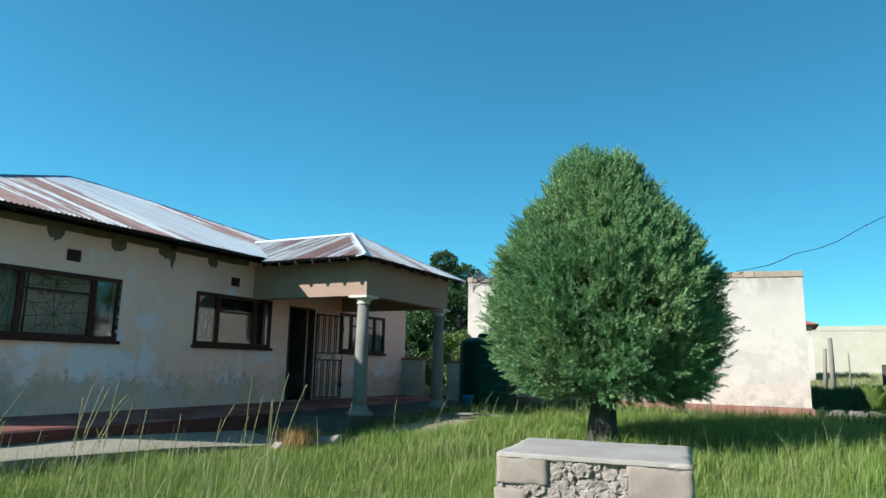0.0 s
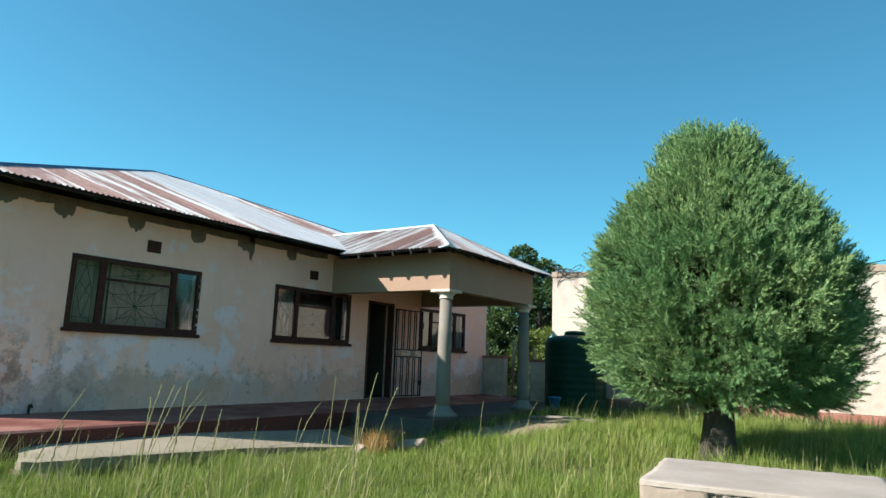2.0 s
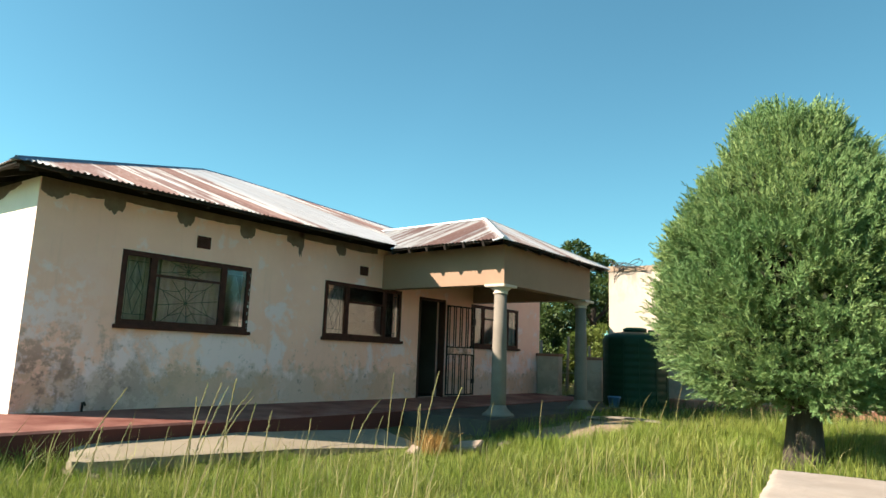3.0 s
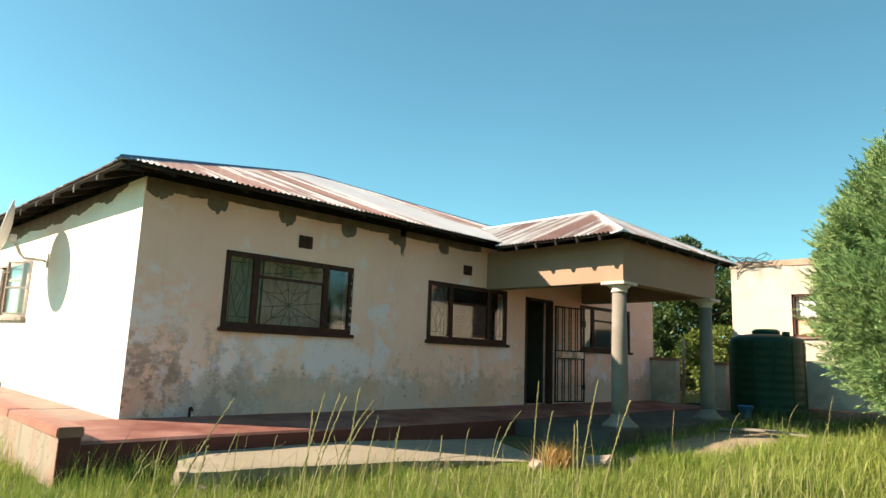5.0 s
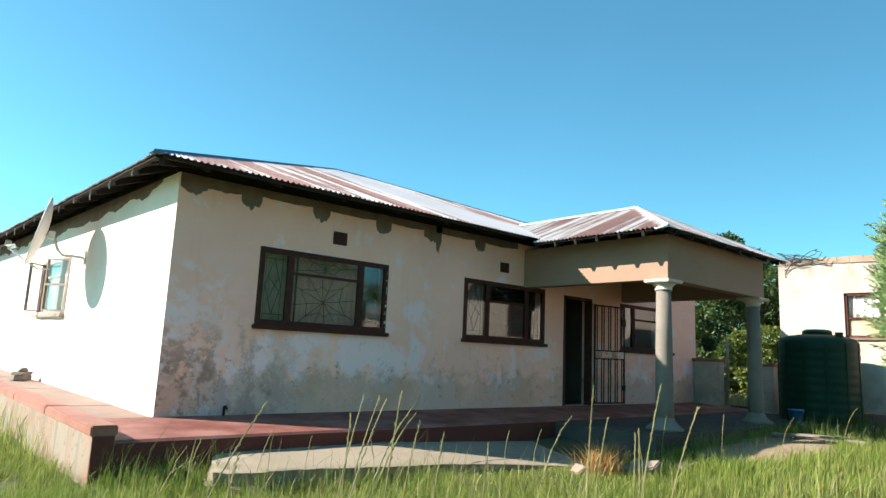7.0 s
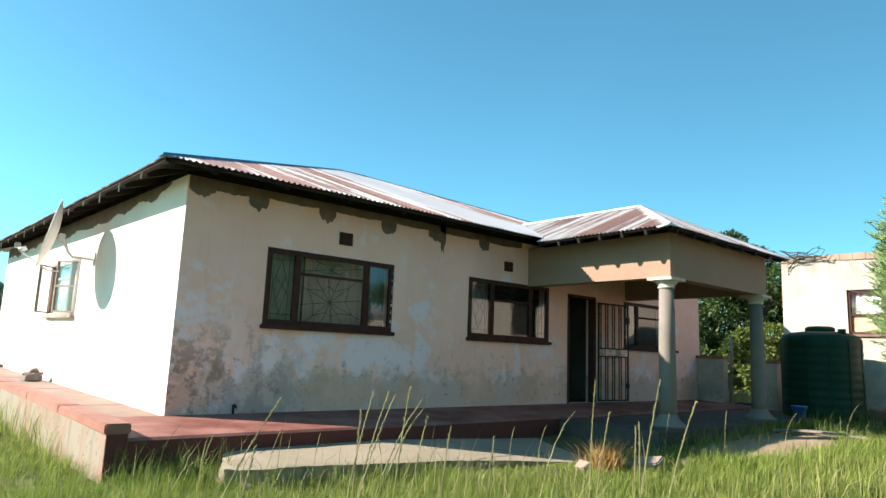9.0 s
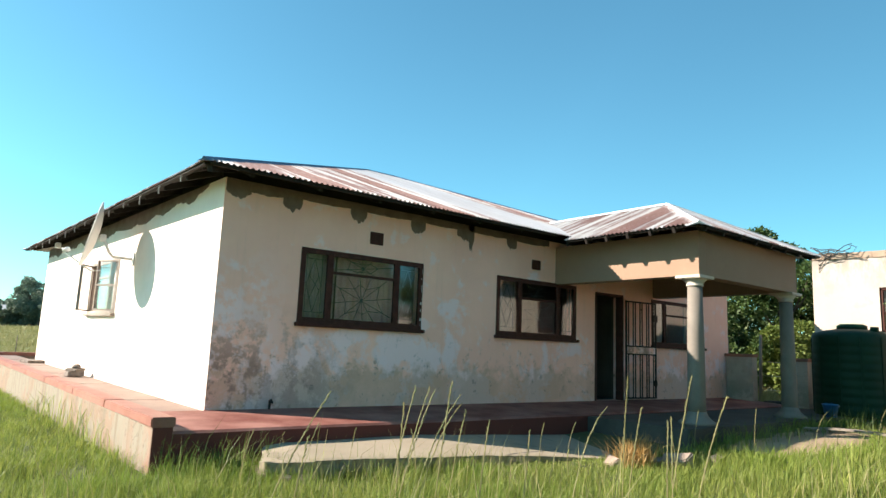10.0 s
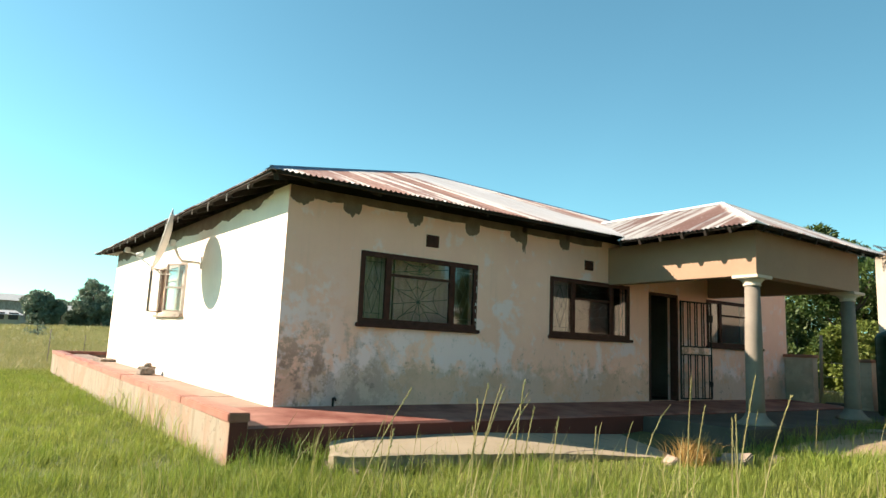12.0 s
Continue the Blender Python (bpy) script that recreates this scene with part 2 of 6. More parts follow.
GREY_WOOD = simple("weathered_post", (0.17, 0.14, 0.11), (0.26, 0.22, 0.18), 5.0, 0.95, stretch=(1, 1, 0.2))
CURTAIN = simple("green_lace", (0.33, 0.255, 0.235), (0.43, 0.335, 0.305), 8.0, 0.9)
CURTAIN_TAN = simple("tan_curtain", (0.60, 0.345, 0.31), (0.68, 0.42, 0.38), 8.0, 0.9)
INSIDE = simple("inner_plaster", (0.11, 0.085, 0.065), (0.15, 0.12, 0.095), 2.0, 0.9)
SOIL = simple("bare_soil", (0.25, 0.175, 0.105), (0.33, 0.25, 0.165), 2.5, 0.95, bump=0.6, dist=0.02)
CABLE = simple("black_cable", (0.012, 0.012, 0.012), (0.02, 0.02, 0.02), 9.0, 0.6)
ROOF_RED = simple("red_roof", (0.33, 0.09, 0.06), (0.4, 0.13, 0.09), 3.0, 0.7)
ROOF_GREY = simple("grey_roof", (0.42, 0.42, 0.43), (0.52, 0.51, 0.5), 3.0, 0.5)
for dull in (TANK, STEEL, BLACK_STEEL, RED_FLOOR, CONCRETE, WOOD):
    dull.node_tree.nodes["Principled BSDF"].inputs["Specular IOR Level"].default_value = 0.2
DARK = simple("dark_opening", (0.02, 0.02, 0.022), (0.03, 0.03, 0.03), 3.0, 0.6)

GLASS, _nt, _b = base_mat("window_glass", 0.03)
_b.inputs["Base Color"].default_value = (0.93, 0.94, 0.94, 1)
_b.inputs["Transmission Weight"].default_value = 1.0
_b.inputs["IOR"].default_value = 1.5


def leaf_mat(name, a, b2, c3, trans=0.25, rough=0.55):
    """Foliage whose tone varies from leaf to leaf and in drifts."""
    m, nt, b = base_mat(name, rough)
    isl = nt.nodes.new("ShaderNodeNewGeometry").outputs["Random Per Island"]
    drift = noise_of(nt, coords(nt), 0.8, 4)
    c = mix(nt, isl, a, b2)
    c = mix(nt, ramp(nt, drift, 0.42, 0.66), c, c3)
    tuft = noise_of(nt, coords(nt), 7.0, 3)
    c = mix(nt, ramp(nt, tuft, 0.40, 0.62, 0.35, 0.0), c, tuple(0.55 * x for x in a))
    nt.links.new(c, b.inputs["Base Color"])
    b.inputs["Specular IOR Level"].default_value = 0.3
    tr = node(nt, "ShaderNodeBsdfTranslucent", Color=c)
    ms = nt.nodes.new("ShaderNodeMixShader")
    ms.inputs[0].default_value = trans
    nt.links.new(b.outputs[0], ms.inputs[1])
    nt.links.new(tr.outputs[0], ms.inputs[2])
    nt.links.new(ms.outputs[0], nt.nodes["Material Output"].inputs["Surface"])
    return m


GRASS = leaf_mat("meadow_grass", (0.062, 0.115, 0.015), (0.43, 0.455, 0.11), (0.19, 0.27, 0.04), 0.40)
# dark copy of the grass with cast shade already in its colour
SHADED_GRASS = leaf_mat("shaded_grass", (0.03, 0.055, 0.012), (0.10, 0.14, 0.03), (0.05, 0.085, 0.018), 0.2)
SEED_GRASS = leaf_mat("seeding_grass", (0.22, 0.27, 0.06), (0.46, 0.47, 0.19), (0.30, 0.34, 0.09), 0.35)
FIELD_GRASS = leaf_mat("field_grass", (0.22, 0.215, 0.08), (0.47, 0.42, 0.21), (0.27, 0.275, 0.095), 0.3)
STRAW = leaf_mat("straw", (0.34, 0.28, 0.13), (0.42, 0.36, 0.18), (0.25, 0.24, 0.09), 0.3)
DRY_TUFT = leaf_mat("dry_orange_grass", (0.42, 0.24, 0.08), (0.5, 0.32, 0.12), (0.38, 0.26, 0.1), 0.3)
CONIFER = leaf_mat("conifer_spray", (0.085, 0.165, 0.06), (0.315, 0.41, 0.15), (0.15, 0.265, 0.10), 0.06)
SHADE_SPRAY = leaf_mat("shade_spray", (0.03, 0.05, 0.02), (0.07, 0.075, 0.03), (0.04, 0.06, 0.025), 0.05)
LEAF = leaf_mat("broad_leaf", (0.028, 0.06, 0.014), (0.085, 0.125, 0.03), (0.05, 0.09, 0.02), 0.25)
LEAF_LIGHT = leaf_mat("light_leaf", (0.11, 0.16, 0.03), (0.2, 0.24, 0.06), (0.13, 0.18, 0.04), 0.35)
# distance haze is mixed into this leaf colour: paler and bluer
LEAF_HAZED = leaf_mat("hazed_leaf", (0.14, 0.20, 0.155), (0.23, 0.285, 0.20), (0.17, 0.235, 0.17), 0.15)

GROUND, _nt, _b = base_mat("meadow_soil", 0.95)
_v = coords(_nt)
_c = mix(_nt, ramp(_nt, noise_of(_nt, _v, 0.35, 8, 0.7), 0.38, 0.62), (0.055, 0.065, 0.018), (0.10, 0.095, 0.035))
_c = mix(_nt, ramp(_nt, noise_of(_nt, _v, 0.03, 5), 0.45, 0.6), _c, (0.09, 0.115, 0.028))
_c = mix(_nt, ramp(_nt, noise_of(_nt, _v, 14, 4), 0.5, 0.75, 0.0, 0.6), _c, (0.04, 0.035, 0.018))
_nt.links.new(_c, _b.inputs["Base Color"])
relief(_nt, _b, noise_of(_nt, _v, 5, 6), 0.8, 0.06)


# ---- mesh helpers ----
def part(name, bm, material, parent=None, label=""):
    me = bpy.data.meshes.new(name)
    bm.normal_update()
    bm.to_mesh(me)
    bm.free()
    me.materials.append(material)
    ob = new(name, me)
    ob.parent = parent
    if label:
        tagged(ob, label)
    return ob


def thing(name, label, category, group="", kind="", at=(0, 0, 0)):
    ob = new(name)
    ob.location = at
    ob.empty_display_size = 0.2
    return tagged(ob, label, category, group, kind)


def box(bm, x0, x1, y0, y1, z0, z1, bevel=0.0, m=None):
    mat4 = Matrix.LocRotScale(((x0 + x1) / 2, (y0 + y1) / 2, (z0 + z1) / 2), None, (abs(x1 - x0), abs(y1 - y0), abs(z1 - z0)))
    vs = bmesh.ops.create_cube(bm, size=1, matrix=(m @ mat4) if m else mat4)["verts"]
    if bevel:
        es = list({e for v in vs for e in v.link_edges})
        bmesh.ops.bevel(bm, geom=es, offset=bevel, segments=2, affect="EDGES")
    return bm


def boxes(*specs, bevel=0.0, m=None):
    bm = bmesh.new()
    for s in specs:
        box(bm, *s, bevel=bevel, m=m)
    return bm


def skew(bm):
    """The house stands a little out of square: its rear leans to the south and is slightly higher."""
    for v in bm.verts:
        if v.co.x < 0:
            v.co.y += 0.026 * v.co.x
            v.co.z -= 0.011 * v.co.x
    return bm


def tube(bm, pts, r, sides=8, r2=None):
    """A round rod along points, tapering from r to r2."""
    pts = [Vector(p) for p in pts]
    rings = []
    for i, p in enumerate(pts):
        d = (pts[min(i + 1, len(pts) - 1)] - pts[max(i - 1, 0)]).normalized()
        side = d.orthogonal().normalized() if abs(d.z) > 0.9 else d.cross(Vector((0, 0, 1))).normalized()
        up = d.cross(side)
        k = r if r2 is None else r + (r2 - r) * i / (len(pts) - 1)
        rings.append([bm.verts.new(p + k * (math.cos(a) * side + math.sin(a) * up)) for a in (2 * math.pi * j / sides for j in range(sides))])
    for a, b in zip(rings, rings[1:]):
        for j in range(sides):
            f = bm.faces.new((a[j], a[(j + 1) % sides], b[(j + 1) % sides], b[j]))
            f.smooth = sides > 5
    bm.faces.new(rings[0][::-1])
    bm.faces.new(rings[-1])
    return bm


def lathe(profile, sides=32, at=(0, 0)):
    """A turned shape from (radius, height) pairs."""
    bm = bmesh.new()
    rings = [[bm.verts.new((at[0] + r * math.cos(2 * math.pi * j / sides), at[1] + r * math.sin(2 * math.pi * j / sides), z)) for j in range(sides)] for r, z in profile]
    for a, b in zip(rings, rings[1:]):
        for j in range(sides):
            bm.faces.new((a[j], a[(j + 1) % sides], b[(j + 1) % sides], b[j])).smooth = True
    bm.faces.new(rings[0][::-1])
    bm.faces.new(rings[-1])
    return bm


def fast_mesh(name, verts, loops, starts, material, parent=None):
    """A mesh straight from arrays: verts (n, 3), loop vertex indices, and the faces' first loops."""
    me = bpy.data.meshes.new(name)
    me.vertices.add(len(verts))
    me.vertices.foreach_set("co", np.asarray(verts, np.float32).ravel())
    me.loops.add(len(loops))
    me.loops.foreach_set("vertex_index", np.asarray(loops, np.int32))
    me.polygons.add(len(starts))
    me.polygons.foreach_set("loop_start", np.asarray(starts, np.int32))
    me.update(calc_edges=True)
    me.validate()
    me.materials.append(material)
    ob = new(name, me)
    ob.parent = parent
    return ob


def ground_z(x, y):
    """The ground rises gently towards the outbuilding."""
    s = np.clip((np.asarray(y, float) - 0.5) / 11.0, 0, 1)
    far = 0.04 * np.clip(np.asarray(y, float) - 16, 0, 60) + 0.02 * np.clip(-np.asarray(x, float) - 25, 0, 140)
    return far + 0.30 * s * s * (3 - 2 * s) + 0.015 * np.sin(1.3 * np.asarray(x)) * np.cos(1.1 * np.asarray(y))


# ---- ground ----
def make_ground():
    bm = bmesh.new()
    xs = [-3000, -800, -300, -120, -60, -40, -28] + [-20 + i * 0.8 for i in range(56)] + [28, 40, 60, 120, 300, 800, 3000]
    ys = [-3000, -800, -300, -120, -60, -30, -18] + [-12 + i * 0.8 for i in range(46)] + [28, 40, 60, 120, 300, 800, 3000]
    grid = [[bm.verts.new((x, y, float(ground_z(x, y)))) for y in ys] for x in xs]
    for i in range(len(xs) - 1):
        for j in range(len(ys) - 1):
            bm.faces.new((grid[i][j], grid[i + 1][j], grid[i + 1][j + 1], grid[i][j + 1])).smooth = True
    tagged(part("ground", bm, GROUND), "grassy meadow ground rising gently towards the outbuilding", "ground", kind="structure")


make_ground()

# ---- stoep, parapet and paving ----
stoep = thing("stoep", "red polished concrete stoep running round the house", "stoep", kind="structure")
bm = bmesh.new()
prof = [(0.0, 0.45), (1.30, 0.395), (1.335, 0.37), (1.335, -0.1), (0.0, -0.1)]
ends = [[bm.verts.new((x, y, z)) for x, z in prof] for y in (-0.75, 12.3)]
for i in range(5):
    bm.faces.new((ends[0][i], ends[0][(i + 1) % 5], ends[1][(i + 1) % 5], ends[1][i]))
bm.faces.new(ends[0])
bm.faces.new(ends[1][::-1])
bmesh.ops.recalc_face_normals(bm, faces=bm.faces)
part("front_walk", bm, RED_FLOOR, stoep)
PALE_FLOOR = simple("pale_floor", (0.19, 0.122, 0.095), (0.26, 0.195, 0.155), 1.3, 0.75)
xe = -0.012
for k in range(11):
    ln = (1.35, 1.2, 1.5, 1.3)[k % 4]
    part("floor_slab", skew(boxes((max(xe - ln, -14.7), xe - 0.010, -0.75, -0.014, -0.1, 0.446 + 0.003 * (k % 2)), bevel=0.004)), PALE_FLOOR, stoep, "pale reddish floor slab of the side stoep")
    xe -= ln

parapet = thing("parapet_wall", "low plastered parapet wall with a red coping beside the stoep", "wall", kind="structure")
part("wall", skew(boxes((-14.9, 1.35, -0.94, -0.752, -0.1, 0.44))), PARAPET, parapet)
part("return_wall", skew(boxes((-14.9, -14.71, -0.75, 2.5, -0.1, 0.44))), PARAPET, parapet)
# thin red end plate; the floor's dark side colour gives it shade
part("end_face", boxes((1.351, 1.358, -0.935, -0.757, -0.05, 0.439)), RED_FLOOR, parapet, "red painted end of the wall, darkened for its shade")
bm = bmesh.new()
xe = 1.37
k = 0
while xe > -14.9:
    ln = (1.9, 1.7, 2.1)[k % 3]
    box(bm, max(xe - ln, -14.92), xe - 0.006, -0.96, -0.735, 0.44, 0.535 + 0.004 * (k % 2), bevel=0.012)
    xe -= ln
    k += 1
part("coping", skew(bm), RED_COPING, parapet, "worn red coping")
part("return_coping", skew(boxes((-14.92, -14.69, -0.73, 2.5, 0.44, 0.535), bevel=0.012)), RED_COPING, parapet)


def stone(bm, c, r, seed=0, flat=0.7):
    vs = bmesh.ops.create_icosphere(bm, subdivisions=2, radius=1)["verts"]
    for v in vs:
        n = noise.noise(v.co * 1.3 + Vector((seed, seed * 2.1, 0)))
        p = v.co * (1 + 0.45 * n)
        v.co = Vector(c) + Vector((p.x * r[0], p.y * r[1], p.z * r[2]))
    return bm


for x, y, z, a, w, h in ((-5.75, -0.42, 0.56, 0.1, 0.16, 0.10), (-5.73, -0.41, 0.637, 0.5, 0.13, 0.05), (-10.6, -0.45, 0.60, 0.2, 0.3, 0.06)):
    m = Matrix.Translation((x, y, z)) @ Matrix.Rotation(a, 4, "Z")
    slab_bm = boxes((-w, w, -0.8 * w, 0.8 * w, -h / 2, h / 2), bevel=0.012, m=m)
    for v in slab_bm.verts:
        v.co += noise.noise_vector(v.co * 5) * Vector((0.06, 0.06, 0)).length * 0.4
    tagged(part("broken_slab", slab_bm, RUBBLE), "dark broken cement slab lying on the side stoep", "rubble", "slabs on the stoep")
rock = part("rock", stone(bmesh.new(), (-5.72, -0.40, 0.695), (0.09, 0.07, 0.045), 3), RUBBLE)
tagged(rock, "grey broken stone lying on the broken slabs", "rock")

# paved apron in front of the stoep, broken along its edge
def apron():
    """A tilted, cracked slab: high against the stoep, falling to a broken outer edge."""
    bm = bmesh.new()
    rows, cols = 110, 16
    rnd = random.Random(4)
    tops, lows = [], []
    for j in range(rows + 1):
        f = j / rows
        y = -0.10 + 5.50 * f
        out = float(np.interp(y, [-0.10, 0.06, 0.30, 0.75, 1.6, 2.5, 3.35, 3.95, 4.7, 5.4], [2.02, 2.12, 2.18, 2.26, 2.44, 2.60, 2.76, 2.95, 3.05, 3.25]))
        out += 0.05 * noise.noise(Vector((0, y * 2.1, 4))) + 0.025 * noise.noise(Vector((0, y * 9, 1))) + rnd.uniform(-0.008, 0.008)
        back = 1.337 + max(0.0, 0.17 - y) * 2.2 + 0.05 * noise.noise(Vector((2, y * 14, 0))) * (y < 0.17)
        line = []
        for i in range(cols + 1):
            g = i / cols
            x = back + (out - back) * g
            yy = y + (0.02 * noise.noise(Vector((x * 5, 0, 2))) if j in (0, rows) else 0)
            z = 0.232 - 0.05 * (x - 1.34) - 0.045 * max(0, y - 2.2) - 0.10 * max(0, 0.40 - y) * (1 - 0.6 * g)
            z += 0.005 * noise.noise(Vector((x * 1.7, y * 1.7, 0))) - 0.006 * (g > 0.97) - 0.03 * max(0, noise.noise(Vector((x * 6, y * 6, 3))) - 0.25) * (g > 0.85)
            line.append(bm.verts.new((x, yy, z)))
        tops.append(line)
        under = 0.05 + 0.07 * abs(noise.noise(Vector((3, y * 3, 0)))) + 0.10 * min(1, max(0, y - 2.0))
        lows.append([bm.verts.new((line[-1].co.x - 0.02 + 0.02 * noise.noise(Vector((1, y * 11, 0))), y, line[-1].co.z - 0.045)), bm.verts.new((out - under, y, -0.1))])
    for a, b, la, lb in zip(tops, tops[1:], lows, lows[1:]):
        for i in range(cols):
            bm.faces.new((a[i], a[i + 1], b[i + 1], b[i]))
        bm.faces.new((a[-1], la[0], lb[0], b[-1]))
        bm.faces.new((la[0], la[1], lb[1], lb[0]))
    foot = [bm.verts.new((v.co.x, v.co.y + 0.03, -0.1)) for v in tops[0]]
    for i in range(cols):
        bm.faces.new((tops[0][i + 1], tops[0][i], foot[i], foot[i + 1]))
    # the slanting broken end beside the stoep
    skirt = [line[0] for line in tops[:8]]
    toe = [bm.verts.new((v.co.x + 0.03 + 0.03 * noise.noise(v.co * 20), v.co.y + 0.04, -0.1)) for v in skirt]
    for i in range(7):
        bm.faces.new((skirt[i], skirt[i + 1], toe[i + 1], toe[i]))
    bm.faces.new((tops[0][-1], foot[-1], lows[0][1], lows[0][0]))
    bmesh.ops.recalc_face_normals(bm, faces=bm.faces)
    return tagged(part("apron_slab", bm, SLAB), "pale cracked concrete apron slab with a broken edge", "paving", kind="structure")


apron()
tagged(part("porch_floor", boxes((1.337, 3.04, 5.402, 12.1, -0.1, 0.36), bevel=0.015), CONCRETE), "grey concrete porch floor slab", "floor", kind="structure")
tagged(part("yard_paving", boxes((1.337, 6.2, 12.102, 12.2, 0.0, 0.31), (3.042, 4.2, 10.2, 12.1, 0.0, 0.33)), CONCRETE), "grey concrete yard paving beside the tank", "paving", kind="structure")
bm = bmesh.new()
bmesh.ops.create_grid(bm, x_segments=14, y_segments=10, size=1)
for v in bm.verts:
    x, y = 3.75 + 0.72 * v.co.x, 7.2 + 1.9 * v.co.y
    v.co = (x, y, float(ground_z(x, y)) + 0.05 * (1 - max(abs(v.co.x), abs(v.co.y)) ** 2) + 0.02 * noise.noise(Vector((x, y, 0)) * 2) - 0.02)
tagged(part("dirt_path", bm, SOIL), "trodden bare earth in front of the porch", "ground", kind="structure")

# ---- the house ----
house = thing("house", "peach plastered bungalow with a rusty corrugated hip roof and worn paint", "house")
FLOOR, TOP = 0.45, 3.30
LEN, DEEP = 12.25, 11.7


def wall_boxes(u0, u1, z0, z1, holes):
    """Rectangles (u0, u1, z0, z1) of a wall round its openings."""
    out, u = [], u0
    for a, b, c, d in sorted(holes):
        out.append((u, a, z0, z1))
        if c > z0:
            out.append((a, b, z0, c))
        if d < z1:
            out.append((a, b, d, z1))
        u = b
    out.append((u, u1, z0, z1))
    return out


def pierced(u0, u1, z0, z1, holes, thick, place):
    """One wall mesh with openings cut through; place(u, d, z) sets a point at depth d behind the face."""
    us = sorted({u0, u1, *[h[0] for h in holes], *[h[1] for h in holes]})
    zs = sorted({z0, z1, *[h[2] for h in holes], *[h[3] for h in holes]})
    solid = {(i, j) for i in range(len(us) - 1) for j in range(len(zs) - 1)
             if not any(h[0] <= us[i] < h[1] and h[2] <= zs[j] < h[3] for h in holes)}
    bm, made = bmesh.new(), {}

    def at(i, j, k):
        if (i, j, k) not in made:
            made[i, j, k] = bm.verts.new(place(us[i], k * thick, zs[j]))
        return made[i, j, k]

    for i, j in solid:
        bm.faces.new([at(i, j, 0), at(i + 1, j, 0), at(i + 1, j + 1, 0), at(i, j + 1, 0)])
        bm.faces.new([at(i, j, 1), at(i, j + 1, 1), at(i + 1, j + 1, 1), at(i + 1, j, 1)])
        for di, dj, a, b in ((-1, 0, (0, 0), (0, 1)), (1, 0, (1, 1), (1, 0)), (0, -1, (1, 0), (0, 0)), (0, 1, (0, 1), (1, 1))):
            if (i + di, j + dj) not in solid:
                bm.faces.new([at(i + a[0], j + a[1], 0), at(i + b[0], j + b[1], 0), at(i + b[0], j + b[1], 1), at(i + a[0], j + a[1], 1)])
    bmesh.ops.recalc_face_normals(bm, faces=bm.faces)
    return bm


W1, W2, W3 = (1.10, 3.14, 1.56, 2.56), (4.69, 6.72, 1.56, 2.55), (9.13, 11.15, 1.55, 2.50)
DOOR = (7.28, 8.16, FLOOR, 2.50)
V1, V2 = (2.16, 2.38, 2.74, 2.92), (5.52, 5.73, 2.74, 2.91)
front_holes = [W1, W2, W3, DOOR]
part("front_wall", pierced(0, LEN, 0, TOP, front_holes, 0.23, lambda u, d, z: (-d, u, z)), PAINT, house)
WS = (-6.60, -4.55, 1.62, 2.60)
part("side_wall", skew(pierced(-DEEP, -0.002, 0, TOP, [WS], 0.23, lambda u, d, z: (u - d * (u > -1), d, z))), SIDE_PAINT, house)
part("rear_wall", skew(boxes((-DEEP, -DEEP + 0.23, 0.231, LEN, 0, TOP))), PAINT, house)
part("end_wall", skew(boxes((-DEEP + 0.231, -0.231, LEN - 0.23, LEN, 0, TOP))), PAINT, house)
# unseen partitions added to keep the rooms dark
part("added_partition", skew(boxes((-4.0, -3.85, 0.25, LEN - 0.25, 0.46, 3.08), (-3.84, -0.25, 3.9, 4.05, 0.46, 3.08), (-3.84, -0.25, 8.5, 8.65, 0.46, 3.08))), INSIDE, house)
part("inner_floor", skew(boxes((-DEEP + 0.24, -0.24, 0.24, LEN - 0.24, 0.3, 0.452))), CONCRETE, house)
part("inner_ceiling", skew(boxes((-DEEP + 0.24, -0.24, 0.24, LEN - 0.24, 3.09, 3.12))), INSIDE, house)

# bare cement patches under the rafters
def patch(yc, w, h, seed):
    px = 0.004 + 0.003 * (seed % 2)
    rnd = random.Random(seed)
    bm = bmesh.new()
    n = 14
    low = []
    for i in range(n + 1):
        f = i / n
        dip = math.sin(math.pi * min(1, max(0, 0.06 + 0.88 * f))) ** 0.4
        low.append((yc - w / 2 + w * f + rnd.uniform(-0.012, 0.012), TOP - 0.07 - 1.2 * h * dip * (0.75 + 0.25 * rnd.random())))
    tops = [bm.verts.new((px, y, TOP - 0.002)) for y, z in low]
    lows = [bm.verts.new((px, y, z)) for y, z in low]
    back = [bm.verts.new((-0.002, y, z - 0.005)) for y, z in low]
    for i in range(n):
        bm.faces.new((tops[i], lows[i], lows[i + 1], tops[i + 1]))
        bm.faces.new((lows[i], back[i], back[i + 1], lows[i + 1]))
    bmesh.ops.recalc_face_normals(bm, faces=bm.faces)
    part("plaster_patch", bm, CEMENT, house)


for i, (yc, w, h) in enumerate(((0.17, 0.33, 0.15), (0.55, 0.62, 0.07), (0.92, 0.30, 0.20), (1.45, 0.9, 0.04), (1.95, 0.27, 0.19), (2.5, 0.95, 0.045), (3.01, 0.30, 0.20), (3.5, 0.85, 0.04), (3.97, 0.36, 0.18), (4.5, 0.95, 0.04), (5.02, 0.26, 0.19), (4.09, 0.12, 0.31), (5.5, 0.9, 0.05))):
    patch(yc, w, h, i)

